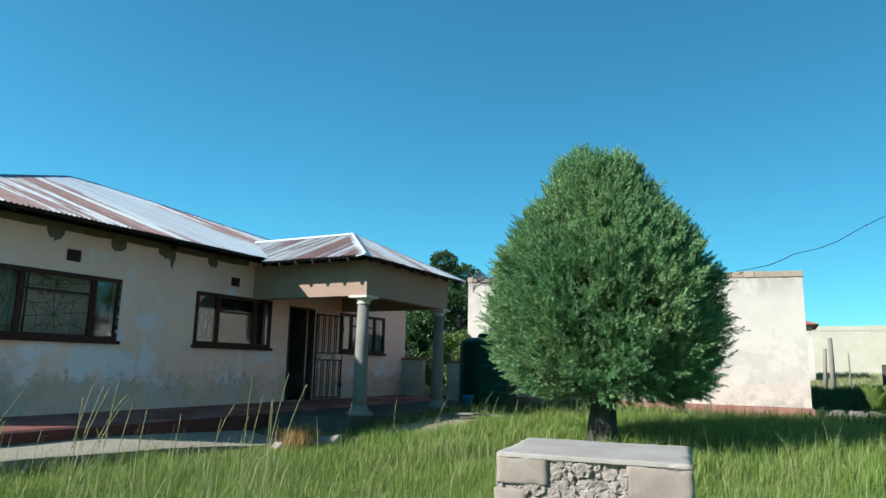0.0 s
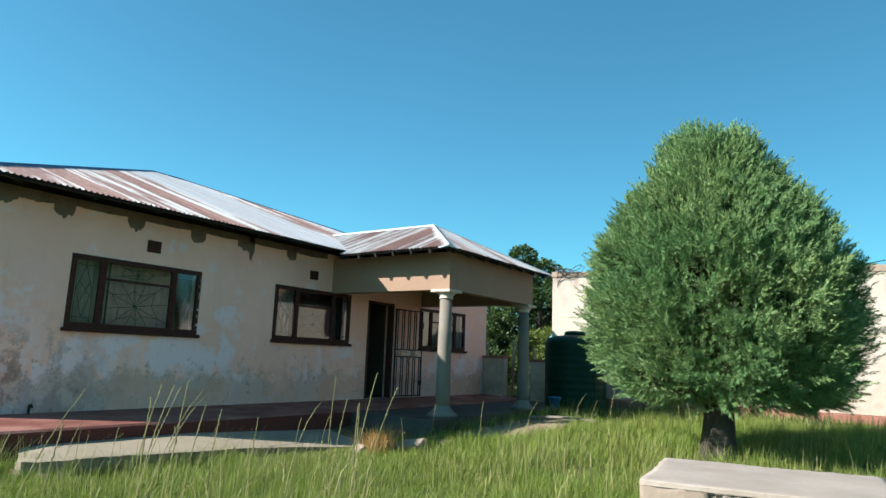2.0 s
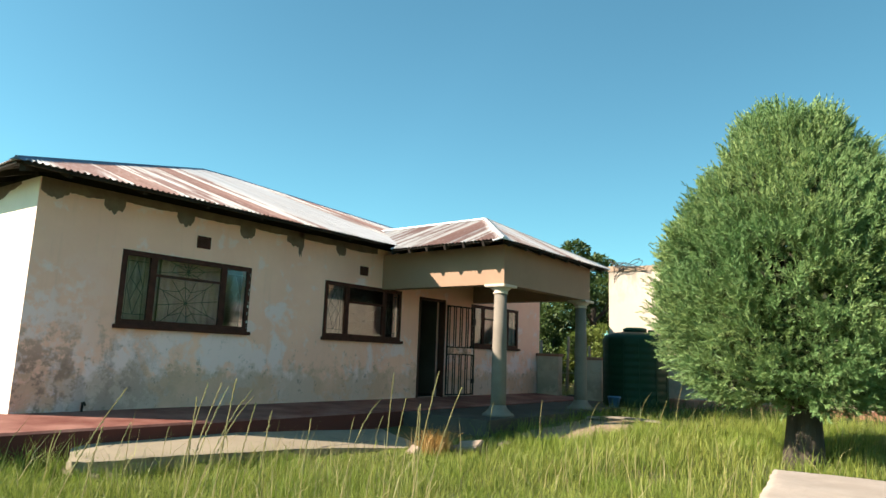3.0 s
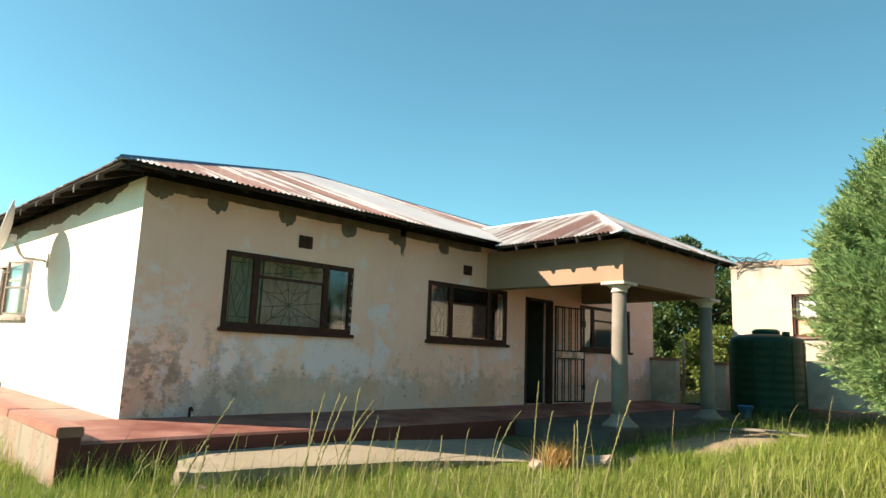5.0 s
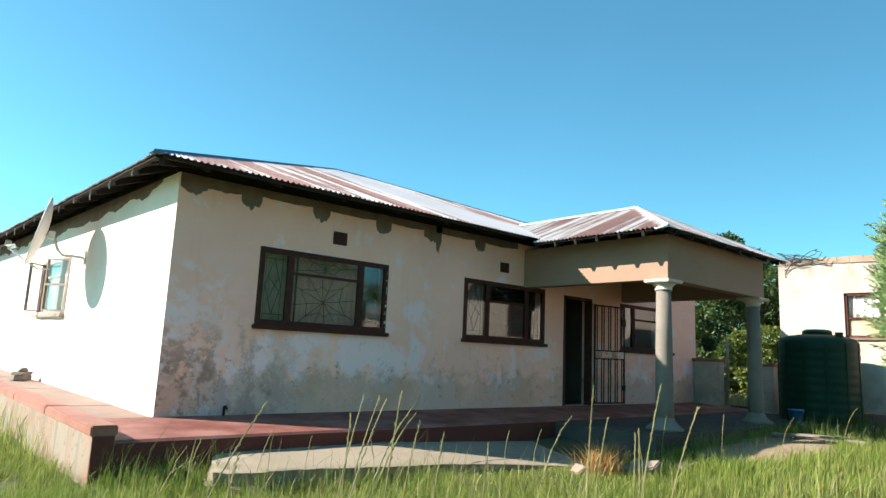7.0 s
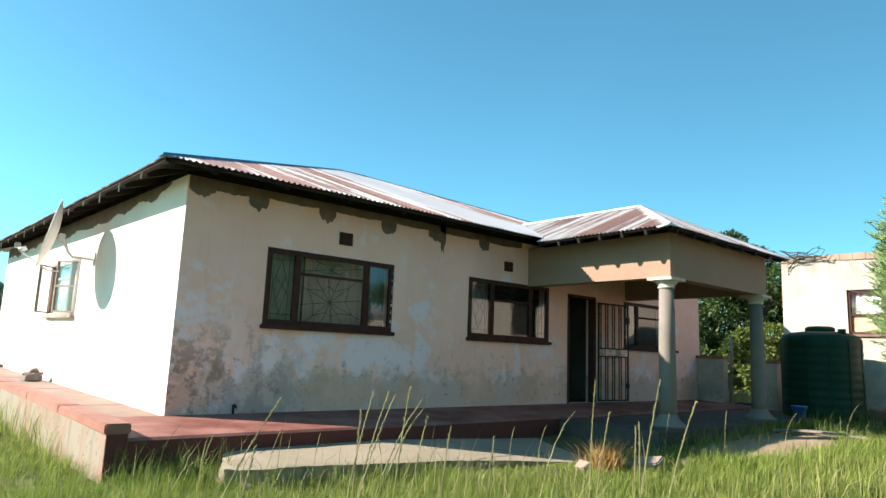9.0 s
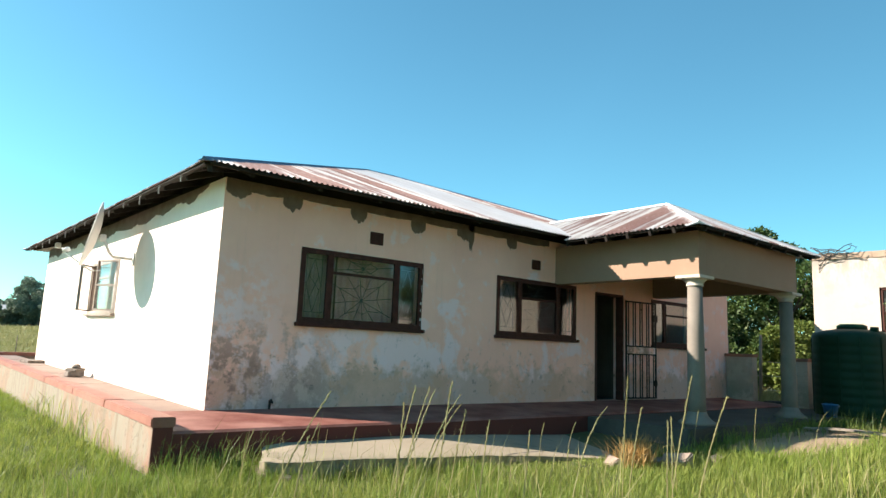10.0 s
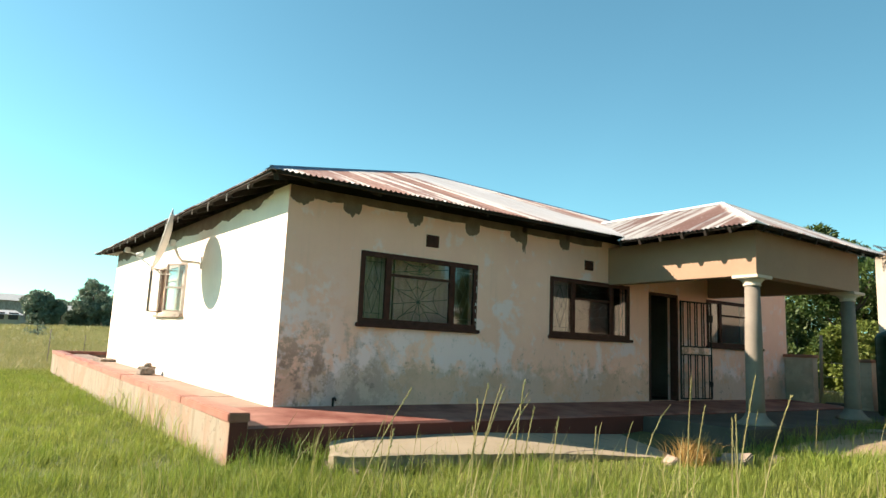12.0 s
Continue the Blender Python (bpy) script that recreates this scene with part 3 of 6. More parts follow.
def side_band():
    """A dark cement-coloured band along the top of the side wall, ragged below."""
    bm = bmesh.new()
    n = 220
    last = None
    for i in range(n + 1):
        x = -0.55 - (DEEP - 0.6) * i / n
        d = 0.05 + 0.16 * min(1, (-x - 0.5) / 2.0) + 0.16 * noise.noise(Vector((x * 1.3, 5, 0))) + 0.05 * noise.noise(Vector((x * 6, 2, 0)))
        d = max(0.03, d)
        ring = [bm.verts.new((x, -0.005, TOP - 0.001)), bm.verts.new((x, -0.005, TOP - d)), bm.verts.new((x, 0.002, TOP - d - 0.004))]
        if last:
            bm.faces.new((last[0], last[1], ring[1], ring[0]))
            bm.faces.new((last[1], last[2], ring[2], ring[1]))
        last = ring
    bmesh.ops.recalc_face_normals(bm, faces=bm.faces)
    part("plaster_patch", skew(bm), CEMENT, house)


side_band()

# air bricks: a dark recessed grid in a slim surround
for a, b, c, d in (V1, V2):
    vent = part("air_vent", boxes((0.001, 0.012, a, b, c, d)), STEEL, house, "dark rusty air vent")
    part("vent_slat", boxes(*[(0.012, 0.02, a, b, c + (d - c) * (i + 0.5) / 5 - 0.006, c + (d - c) * (i + 0.5) / 5 + 0.006) for i in range(5)]), STEEL, vent)


def sunburst(u0, u1, v0, v1, cu, cv, rays, w=-0.05, r=0.005):
    """Burglar bars that fan out from a point, with a ring of links between them."""
    bm = bmesh.new()
    ends, mids = [], []
    for i in range(rays):
        a = 2 * math.pi * i / rays + 0.13
        dx, dy = math.cos(a), math.sin(a)
        s = min(((u1 if dx > 0 else u0) - cu) / dx if abs(dx) > 1e-6 else 9, ((v1 if dy > 0 else v0) - cv) / dy if abs(dy) > 1e-6 else 9)
        ends.append((cu + dx * s, cv + dy * s))
        mids.append((cu + dx * s * (0.72 if i % 2 else 0.5), cv + dy * s * (0.72 if i % 2 else 0.5)))
    for e in ends:
        tube(bm, [(w, cu, cv), (w, *e)], r, 4)
    for p, q in zip(mids, mids[1:] + mids[:1]):
        tube(bm, [(w, *p), (w, *q)], r, 4)
    return bm


def lozenge(u0, u1, v0, v1, w=-0.05, r=0.005):
    """Burglar bars of a narrow light: two uprights, a tall diamond and a crossed middle."""
    bm = bmesh.new()
    at = lambda f, g: (w, u0 + (u1 - u0) * f, v0 + (v1 - v0) * g)
    for a, b in (((0.14, 0), (0.14, 1)), ((0.86, 0), (0.86, 1)), ((0, 0.08), (1, 0.08)), ((0, 0.93), (1, 0.93)), ((0.5, 0.93), (0.16, 0.52)), ((0.5, 0.93), (0.84, 0.52)), ((0.16, 0.52), (0.5, 0.08)), ((0.84, 0.52), (0.5, 0.08)), ((0.28, 0.66), (0.84, 0.40)), ((0.72, 0.66), (0.34, 0.30))):
        tube(bm, [at(*a), at(*b)], r, 4)
    return bm


def frame_bars(u0, u1, v0, v1, t, w0, w1):
    return [(w0, w1, u0, u1, v0, v0 + t), (w0, w1, u0, u1, v1 - t, v1), (w0, w1, u0, u0 + t, v0 + t, v1 - t), (w0, w1, u1 - t, u1, v0 + t, v1 - t)]


def window(hole, m, splits, transoms, steel=STEEL, bars=True, ajar=()):
    """A steel window in a wall: hole (u0, u1, v0, v1), outward along local x. ajar: casements (index, degrees, hinge side)."""
    u0, u1, v0, v1 = hole
    t = 0.045
    specs = frame_bars(u0, u1, v0, v1, t, -0.07, 0.012)
    us = [u0 + t] + [u0 + (u1 - u0) * s for s in splits] + [u1 - t]
    specs += [(-0.06, 0.008, u - 0.02, u + 0.02, v0 + t, v1 - t) for u in us[1:-1]]
    win = part("window", skew(boxes(*specs, m=m)), steel, house, "steel casement window with dark brown frame")
    part("sill", skew(boxes((-0.02, 0.075, u0 - 0.03, u1 + 0.03, v0 - 0.055, v0 - 0.001), bevel=0.008, m=m)), steel, win)
    for i, (a, b) in enumerate(zip(us, us[1:])):
        a2, b2 = a + (0.02 if i else 0), b - (0.02 if i < len(us) - 2 else 0)
        turn = Matrix.Identity(4)
        for k, deg, side in ajar:
            if k == i:
                hu = a2 if side < 0 else b2
                turn = Matrix.Translation((0.01, hu, 0)) @ Matrix.Rotation(radians(deg), 4, "Z") @ Matrix.Translation((-0.01, -hu, 0))
        mm = m @ turn
        tv = transoms[i]
        cuts = [v0 + t] + ([v0 + (v1 - v0) * tv] if tv else []) + [v1 - t]
        sash = frame_bars(a2 + 0.001, b2 - 0.001, v0 + t + 0.001, v1 - t - 0.001, 0.024, -0.03, 0.014)
        if tv:
            sash.append((-0.03, 0.016, a2 + 0.025, b2 - 0.025, cuts[1] - 0.018, cuts[1] + 0.018))
        part("sash", skew(boxes(*sash, m=mm)), steel, win)
        for c, d in zip(cuts, cuts[1:]):
            pane = part("pane", skew(boxes((-0.012, -0.008, a2 + 0.02, b2 - 0.02, c + 0.016, d - 0.016), m=mm)), GLASS, win)
            pane.visible_shadow = False
            if bars:
                wide = (b2 - a2) > 0.6
                bm = sunburst(a2 + 0.03, b2 - 0.03, c + 0.03, d - 0.03, (a2 + b2) / 2, (c + d) / 2 - 0.02, 12) if wide else lozenge(a2 + 0.03, b2 - 0.03, c + 0.03, d - 0.03)
                bm.transform(m)
                part("burglar_bar", skew(bm), BAR_PAINT, win)
    return win


FRONT = Matrix.Identity(4)
window(W1, FRONT, (0.22, 0.765), (0, 0.70, 0))
window(W2, FRONT, (0.27, 0.755), (0, 0.66, 0))
window(W3, FRONT, (0.24, 0.76), (0, 0.68, 0), bars=False)
# the side wall looks to -y: local x outward becomes -y, local y becomes x
SIDE = Matrix(((0, 1, 0, 0), (-1, 0, 0, 0), (0, 0, 1, 0), (0, 0, 0, 1)))
window(WS, SIDE, (0.27, 0.73), (0, 0.68, 0.5), steel=simple("faded_steel", (0.20, 0.155, 0.125), (0.28, 0.23, 0.19), 9.0, 0.7), bars=False, ajar=((0, -36, -1), (2, 30, 1)))


def curtain(y0, y1, z0, z1, x, material, label, seed):
    """A hanging cloth with folds."""
    bm = bmesh.new()
    n = int((y1 - y0) / 0.02)
    rows = []
    for z in (z0, (z0 + z1) / 2, z1):
        rows.append([bm.verts.new((x + 0.022 * math.sin(i * 1.15 + seed + 0.4 * math.sin(i * 0.31)), y0 + (y1 - y0) * i / n, z)) for i in range(n + 1)])
    for a, b in zip(rows, rows[1:]):
        for i in range(n):
            bm.faces.new((a[i], a[i + 1], b[i + 1], b[i])).smooth = True
    ob = tagged(part("curtain", bm, material), label, "curtain", "curtains behind the front windows")
    sol = ob.modifiers.new("thickness", "SOLIDIFY")
    sol.thickness = 0.003
    return ob


curtain(1.0, 1.72, 1.42, 2.62, -0.16, CURTAIN, "pale green lace curtain hanging behind a front window", 0.3)
curtain(1.75, 2.72, 1.42, 2.62, -0.19, CURTAIN_TAN, "drawn tan curtain hanging behind a front window", 1.3)
curtain(4.6, 5.3, 1.42, 2.62, -0.16, CURTAIN, "pale green lace curtain hanging behind a front window", 2.3)
curtain(9.05, 9.75, 1.42, 2.6, -0.17, CURTAIN, "pale green lace curtain hanging behind a porch window", 0.9)
curtain(10.6, 11.2, 1.42, 2.6, -0.17, CURTAIN, "pale green lace curtain hanging behind a porch window", 1.9)

cloth = bmesh.new()
rows = [[cloth.verts.new((-6.55 + 1.95 * i / 90, 0.17 + 0.025 * math.sin(i * 0.8), z)) for i in range(91)] for z in (1.55, 2.66)]
for i in range(90):
    cloth.faces.new((rows[0][i], rows[0][i + 1], rows[1][i + 1], rows[1][i])).smooth = True
side_cloth = tagged(part("curtain", skew(cloth), CURTAIN), "pale curtain hanging behind the open side window", "curtain")
side_cloth.modifiers.new("thickness", "SOLIDIFY").thickness = 0.003

# door: frame, a leaf opened inwards, and a security gate folded back
y0, y1, z0, z1 = DOOR
part("door_frame", boxes((-0.14, 0.012, y0, y0 + 0.05, z0, z1), (-0.14, 0.012, y1 - 0.05, y1, z0, z1), (-0.14, 0.012, y0 + 0.05, y1 - 0.05, z1 - 0.05, z1)), STEEL, house, "dark brown steel door frame")
leaf = part("door_leaf", boxes((-0.95, -0.16, y0 + 0.03, y0 + 0.07, z0 + 0.01, z1 - 0.06), (-0.85, -0.6, y0 + 0.07, y0 + 0.08, z0 + 0.2, z0 + 0.95), (-0.5, -0.25, y0 + 0.07, y0 + 0.08, z0 + 0.2, z0 + 0.95), bevel=0.003), WOOD, house, "dark wooden door standing open")
part("door_handle", tube(bmesh.new(), [(-0.88, y0 + 0.07, 1.48), (-0.88, y0 + 0.12, 1.48), (-0.76, y0 + 0.12, 1.48)], 0.009), GALV, leaf)

gate = part("security_gate", boxes(*frame_bars(0.0, 0.88, 0.05, 1.97, 0.028, -0.014, 0.014)), BLACK_STEEL, house, "black steel security gate folded back open")
part("mid_plate", boxes((-0.006, 0.006, 0.03, 0.85, 0.93, 1.06)), PAINT, gate)
part("mid_rail", boxes((-0.012, 0.012, 0.03, 0.85, 0.905, 0.93), (-0.012, 0.012, 0.03, 0.85, 1.06, 1.085)), BLACK_STEEL, gate)
for i in range(8):
    u = 0.03 + 0.82 * (i + 0.7 + (0.18 if i % 2 else -0.18)) / 8.4
    part("bar", boxes((-0.008, 0.008, u - 0.009, u + 0.009, 1.085, 1.942)), BLACK_STEEL, gate)
    part("bar", boxes((-0.008, 0.008, u - 0.009, u + 0.009, 0.078, 0.905)), BLACK_STEEL, gate)
part("lock_box", boxes((-0.03, 0.03, 0.80, 0.90, 1.58, 1.72), bevel=0.004), BLACK_STEEL, gate)
part("lock_box", boxes((-0.025, 0.025, 0.81, 0.89, 0.30, 0.40), bevel=0.004), BLACK_STEEL, gate)
gate.matrix_local = Matrix.Translation((0.05, 8.18, 0.43)) @ Matrix.Rotation(radians(-7), 4, "Z")

# ---- roof ----
EX, EY, EZ = 0.66, -0.50, 3.29
RX, RZ = -5.80, 5.60
RY0 = 5.70
YE, XE = LEN + 0.5, -DEEP - 0.56
RY1 = YE - (RY0 - EY)


def sheets(name, u0, u1, lower, upper, up, mats, wide=0.66, pitch=0.076, amp=0.011, parent=None, sk=True):
    """Corrugated sheets laid side by side from u0 to u1; lower(u) and upper(u) give the ends of each flute."""
    n = max(1, round(abs(u1 - u0) / wide))
    for s in range(n):
        a, b = u0 + (u1 - u0) * s / n, u0 + (u1 - u0) * (s + 1) / n
        steps = max(8, int(abs(b - a) / pitch * 8))
        bm = bmesh.new()
        last = None
        lift = Vector(up) * (0.003 * (s % 2))
        for i in range(steps + 2):
            u = a + (b - a) * i / steps
            u = min(max(u, min(u0, u1)), max(u0, u1))
            p, q = Vector(lower(u)), Vector(upper(u))
            if (q - p).length < 0.02 or q.z < p.z:
                last = None
                continue
            off = Vector(up) * (amp * math.cos(2 * math.pi * u / pitch)) + lift
            ring = [bm.verts.new(p.lerp(q, f) + off) for f in (0, 0.5, 1)]
            if last:
                for j in range(2):
                    bm.faces.new((last[j], ring[j], ring[j + 1], last[j + 1])).smooth = True
            last = ring
        if len(bm.faces):
            part(name, skew(bm) if sk else bm, mats[s % len(mats)], parent)
        else:
            bm.free()


def lerp3(a, b, f):
    return tuple(p + (q - p) * f for p, q in zip(a, b))


def front_top(y):
    f = 1.0
    if y < RY0:
        f = (y - EY) / (RY0 - EY)
    elif y > RY1:
        f = (YE - y) / (YE - RY1)
    return (EX + (RX - EX) * f, y, EZ + (RZ - EZ) * f)


def rear_top(y):
    f = 1.0
    if y < RY0:
        f = (y - EY) / (RY0 - EY)
    elif y > RY1:
        f = (YE - y) / (YE - RY1)
    return (XE + (RX - XE) * f, y, EZ + (RZ - EZ) * f)


def side_top(x):
    f = (EX - x) / (EX - RX) if x > RX else (x - XE) / (RX - XE)
    return (x, EY + (RY0 - EY) * f, EZ + (RZ - EZ) * f)


def end_top(x):
    f = (EX - x) / (EX - RX) if x > RX else (x - XE) / (RX - XE)
    return (x, YE + (RY1 - YE) * f, EZ + (RZ - EZ) * f)


roof = part("roof", skew(boxes((-DEEP + 0.3, -0.3, 0.3, LEN - 0.3, 3.3, 3.34))), WOOD, house, "rusty corrugated iron hip roof on dark timbers")
pitch_n = Vector((RZ - EZ, 0, EX - RX)).normalized()
FRONT_SHEETS = [STREAKY, STREAKY, RUST, STREAKY, STREAKY, RUST, STREAKY, GALV, GALV, GALV, GALV, STREAKY, RUST, STREAKY, GALV, STREAKY, RUST, STREAKY, GALV, GALV]
sheets("roof_sheet", EY, YE, lambda y: (EX, y, EZ), front_top, pitch_n, FRONT_SHEETS, parent=roof)
sheets("roof_sheet", EX, XE, lambda x: (x, EY, EZ), side_top, Vector((0, -(RZ - EZ), RY0 - EY)).normalized(), [STREAKY_S, GALV_S, RUST_S], parent=roof)
sheets("roof_sheet", EX, XE, lambda x: (x, YE, EZ), end_top, Vector((0, RZ - EZ, RY0 - EY)).normalized(), [GALV_S, RUST_S], parent=roof)
sheets("roof_sheet", EY, YE, lambda y: (XE, y, EZ), rear_top, Vector((-(RZ - EZ), 0, EX - RX)).normalized(), [GALV, STREAKY], parent=roof)


def cap(p, q, w, material, label, sk=True, drop=0.35, roll=0.022):
    """Ridge flashing: two sloping flaps and a rolled top."""
    p, q = Vector(p), Vector(q)
    d = (q - p).normalized()
    side = d.cross(Vector((0, 0, 1))).normalized()
    up = side.cross(d)
    bm = bmesh.new()
    prof = [(-w, -w * drop), (-roll, 0.0), (-roll * 0.6, roll), (roll * 0.6, roll), (roll, 0.0), (w, -w * drop), (0, -0.02)]
    a = [bm.verts.new(p + side * s + up * (h + 0.006)) for s, h in prof]
    b = [bm.verts.new(q + side * s + up * (h + 0.006)) for s, h in prof]
    for i in range(len(prof)):
        j = (i + 1) % len(prof)
        bm.faces.new((a[i], a[j], b[j], b[i]))
    bm.faces.new(a[::-1])
    bm.faces.new(b)
    part("ridge_cap", skew(bm) if sk else bm, material, roof, label)


cap((EX, EY, EZ), (RX, RY0, RZ), 0.085, BLUE_CAP, "dark blue hip flashing")
cap((RX, RY0, RZ), (RX, RY1, RZ), 0.085, BLUE_CAP, "dark blue ridge flashing")
cap((EX, YE, EZ), (RX, RY1, RZ), 0.085, BLUE_CAP, "dark blue hip flashing")
cap((XE, EY, EZ), (RX, RY0, RZ), 0.085, BLUE_CAP, "dark blue hip flashing")

# rafter tails and battens, with added dark boards for the shade under the eaves
slope = (RZ - EZ) / (EX - RX)
tilt = Matrix.Translation((EX, 0, EZ - 0.02)) @ Matrix.Rotation(math.atan(slope), 4, "Y")
part("eave_shade_board", boxes((-0.74, -0.04, -0.04, 5.5, -0.008, 0.0), m=tilt), WOOD, roof)
tilt = Matrix.Translation((0, EY, EZ - 0.02)) @ Matrix.Rotation(math.atan(slope), 4, "X")
part("eave_shade_board", skew(boxes((XE + 0.6, -0.02, 0.04, 0.58, -0.008, 0.0), m=tilt)), WOOD, roof)
for i in range(14):
    y = 0.12 + i * 0.92
    tilt = Matrix.Translation((EX - 0.10, y, EZ - 0.03)) @ Matrix.Rotation(math.atan(slope), 4, "Y")
    if y < 5.6 or y > 9.7:
        part("rafter", boxes((-min(1.2, 0.85 * (y - EY - 0.1)), 0, -0.025, 0.025, -0.045, 0.045), m=tilt), WOOD, roof)
for i in range(14):
    x = -0.25 - i * 0.86
    tilt = Matrix.Translation((x, EY + 0.10, EZ - 0.03)) @ Matrix.Rotation(math.atan(slope), 4, "X")
    part("rafter", skew(boxes((-0.025, 0.025, 0, min(0.9, 0.85 * (EX - x - 0.1)), -0.045, 0.045), m=tilt)), WOOD, roof)
    part("wire_tie", skew(tube(bmesh.new(), [(x, EY + 0.05, EZ - 0.01), (x + 0.01, EY + 0.03, EZ - 0.06), (x, EY + 0.04, EZ - 0.10 - 0.03 * (i % 3))], 0.008, 5)), GALV, roof)
tilt = Matrix.Translation((EX - 0.10, EY + 0.10, EZ - 0.04)) @ Matrix.Rotation(radians(135), 4, "Z") @ Matrix.Rotation(-math.atan(slope * 0.707), 4, "Y")
part("hip_rafter", boxes((0, 1.4, -0.03, 0.03, -0.07, 0.05), m=tilt), WOOD, roof)
part("batten", boxes((EX - 0.10, EX - 0.04, EY + 0.1, 5.5, EZ - 0.035, EZ + 0.0)), WOOD, roof)
part("batten", skew(boxes((XE + 0.1, EX - 0.1, EY + 0.04, EY + 0.10, EZ - 0.035, EZ + 0.0))), WOOD, roof)
part("wall_plate", boxes((-0.2, -0.1, 0.0, LEN, TOP, TOP + 0.18)), WOOD, roof)
part("wall_plate", skew(boxes((-DEEP, -0.21, 0.1, 0.2, TOP, TOP + 0.15))), WOOD, roof)

# ---- porch ----
PX, PY0, PY1, PZ = 3.14, 5.58, 9.60, 3.19
AX, AY, AZ = 1.38, 7.59, 4.06
porch = thing("porch", "peach plastered porch on round columns under a rusty hip roof", "porch")
part("beam", boxes((0.001, 2.80, 6.14, 6.36, 2.53, 3.2)), SHADED_BEAM, porch)
part("beam", boxes((2.58, 2.80, 6.362, 9.18, 2.53, 3.2)), SHADED_BEAM, porch)
part("beam", boxes((0.001, 2.80, 9.182, 9.40, 2.53, 3.2)), SHADED_BEAM, porch)
part("soffit", boxes((0.002, 2.578, 6.362, 9.18, 3.1, 3.13)), WOOD, porch)


def plow(x):
    m_y = PY0
    if x < EX:
        m_y = PY0 + (EZ - PZ + slope * (EX - x)) / ((AZ - PZ) / (AY - PY0))
    return m_y


def south_low(x):
    y = plow(x)
    return (x, y, PZ + (y - PY0) * (AZ - PZ) / (AY - PY0))


def south_top(x):
    f = 1.0 if x < AX else (PX - x) / (PX - AX)
    return (x, PY0 + (AY - PY0) * f, PZ + (AZ - PZ) * f)


def north_low(x):
    y = PY1 - (plow(x) - PY0)
    return (x, y, PZ + (PY1 - y) * (AZ - PZ) / (PY1 - AY))


def north_top(x):
    f = 1.0 if x < AX else (PX - x) / (PX - AX)
    return (x, PY1 + (AY - PY1) * f, PZ + (AZ - PZ) * f)


def east_top(y):
    f = (y - PY0) / (AY - PY0) if y < AY else (PY1 - y) / (PY1 - AY)
    return (PX + (AX - PX) * f, y, PZ + (AZ - PZ) * f)


pn = Vector((0, -(AZ - PZ), AY - PY0)).normalized()
sheets("roof_sheet", -1.5, PX, south_low, south_top, pn, [GALV_S, STREAKY_S, STREAKY_S, STREAKY_S, STREAKY_S, RUST_S, STREAKY_S, RUST_S, GALV_S], parent=porch, sk=False, wide=0.55)
sheets("roof_sheet", -1.5, PX, north_low, north_top, Vector((0, AZ - PZ, AY - PY0)).normalized(), [GALV_S, RUST_S], parent=porch, sk=False)
sheets("roof_sheet", PY0, PY1, lambda y: (PX, y, PZ), east_top, Vector((AZ - PZ, 0, PX - AX)).normalized(), [STREAKY, STREAKY, GALV], parent=porch, sk=False)
roof_main = roof
roof = porch
cap((-1.5, AY, AZ), (AX, AY, AZ), 0.14, WHITE_CAP, "pale galvanised ridge flashing", False)
cap((PX, PY0, PZ), (AX, AY, AZ), 0.17, WHITE_CAP, "pale galvanised hip flashing", False)
cap((PX, PY1, PZ), (AX, AY, AZ), 0.13, WHITE_CAP, "pale galvanised hip flashing", False)
for i in range(6):
    x = 0.72 + i * 0.40
    tilt = Matrix.Translation((x, PY0 + 0.03, PZ - 0.06)) @ Matrix.Rotation(math.atan((AZ - PZ) / (AY - PY0)), 4, "X")
    part("rafter", boxes((-0.022, 0.022, 0, min(0.6, 0.7 * (PX - x)), -0.04, 0.04), m=tilt), WOOD, porch)
for i in range(8):
    y = PY0 + 0.25 + i * 0.5
    tilt = Matrix.Translation((PX - 0.03, y, PZ - 0.06)) @ Matrix.Rotation(math.atan((AZ - PZ) / (PX - AX)), 4, "Y")
    part("rafter", boxes((-min(0.4, 0.6 * min(y - PY0, PY1 - y)), 0, -0.022, 0.022, -0.04, 0.04), m=tilt), WOOD, porch)
part("batten", boxes((0.7, PX - 0.08, PY0 + 0.04, PY0 + 0.10, PZ - 0.03, PZ + 0.003)), WOOD, porch)
part("batten", boxes((PX - 0.10, PX - 0.04, PY0 + 0.1, PY1 - 0.1, PZ - 0.03, PZ + 0.003)), WOOD, porch)


def column(x, y, z0):
    col = thing("column", "round grey cement column with a square capital and flared foot on the porch", "column", "porch columns", at=(x, y, z0))
    h = 2.53 - z0
    part("shaft", lathe([(0.13, 0.12), (0.126, 0.4), (0.12, h * 0.55), (0.106, h - 0.16)], 28), COLUMN, col)
    part("capital", lathe([(0.106, h - 0.16), (0.125, h - 0.155), (0.125, h - 0.135), (0.112, h - 0.13), (0.14, h - 0.09), (0.17, h - 0.065), (0.17, h - 0.05)], 28), CAP_STONE, col)
    part("abacus", boxes((-0.205, 0.205, -0.205, 0.205, h - 0.05, h - 0.002), bevel=0.008), CAP_STONE, col)
    part("foot", lathe([(0.265, 0.0), (0.265, 0.03), (0.215, 0.06), (0.155, 0.12), (0.132, 0.18), (0.128, 0.181)], 28), COLUMN, col)
    return col


column(2.66, 6.26, 0.36)
column(2.66, 9.27, 0.36)

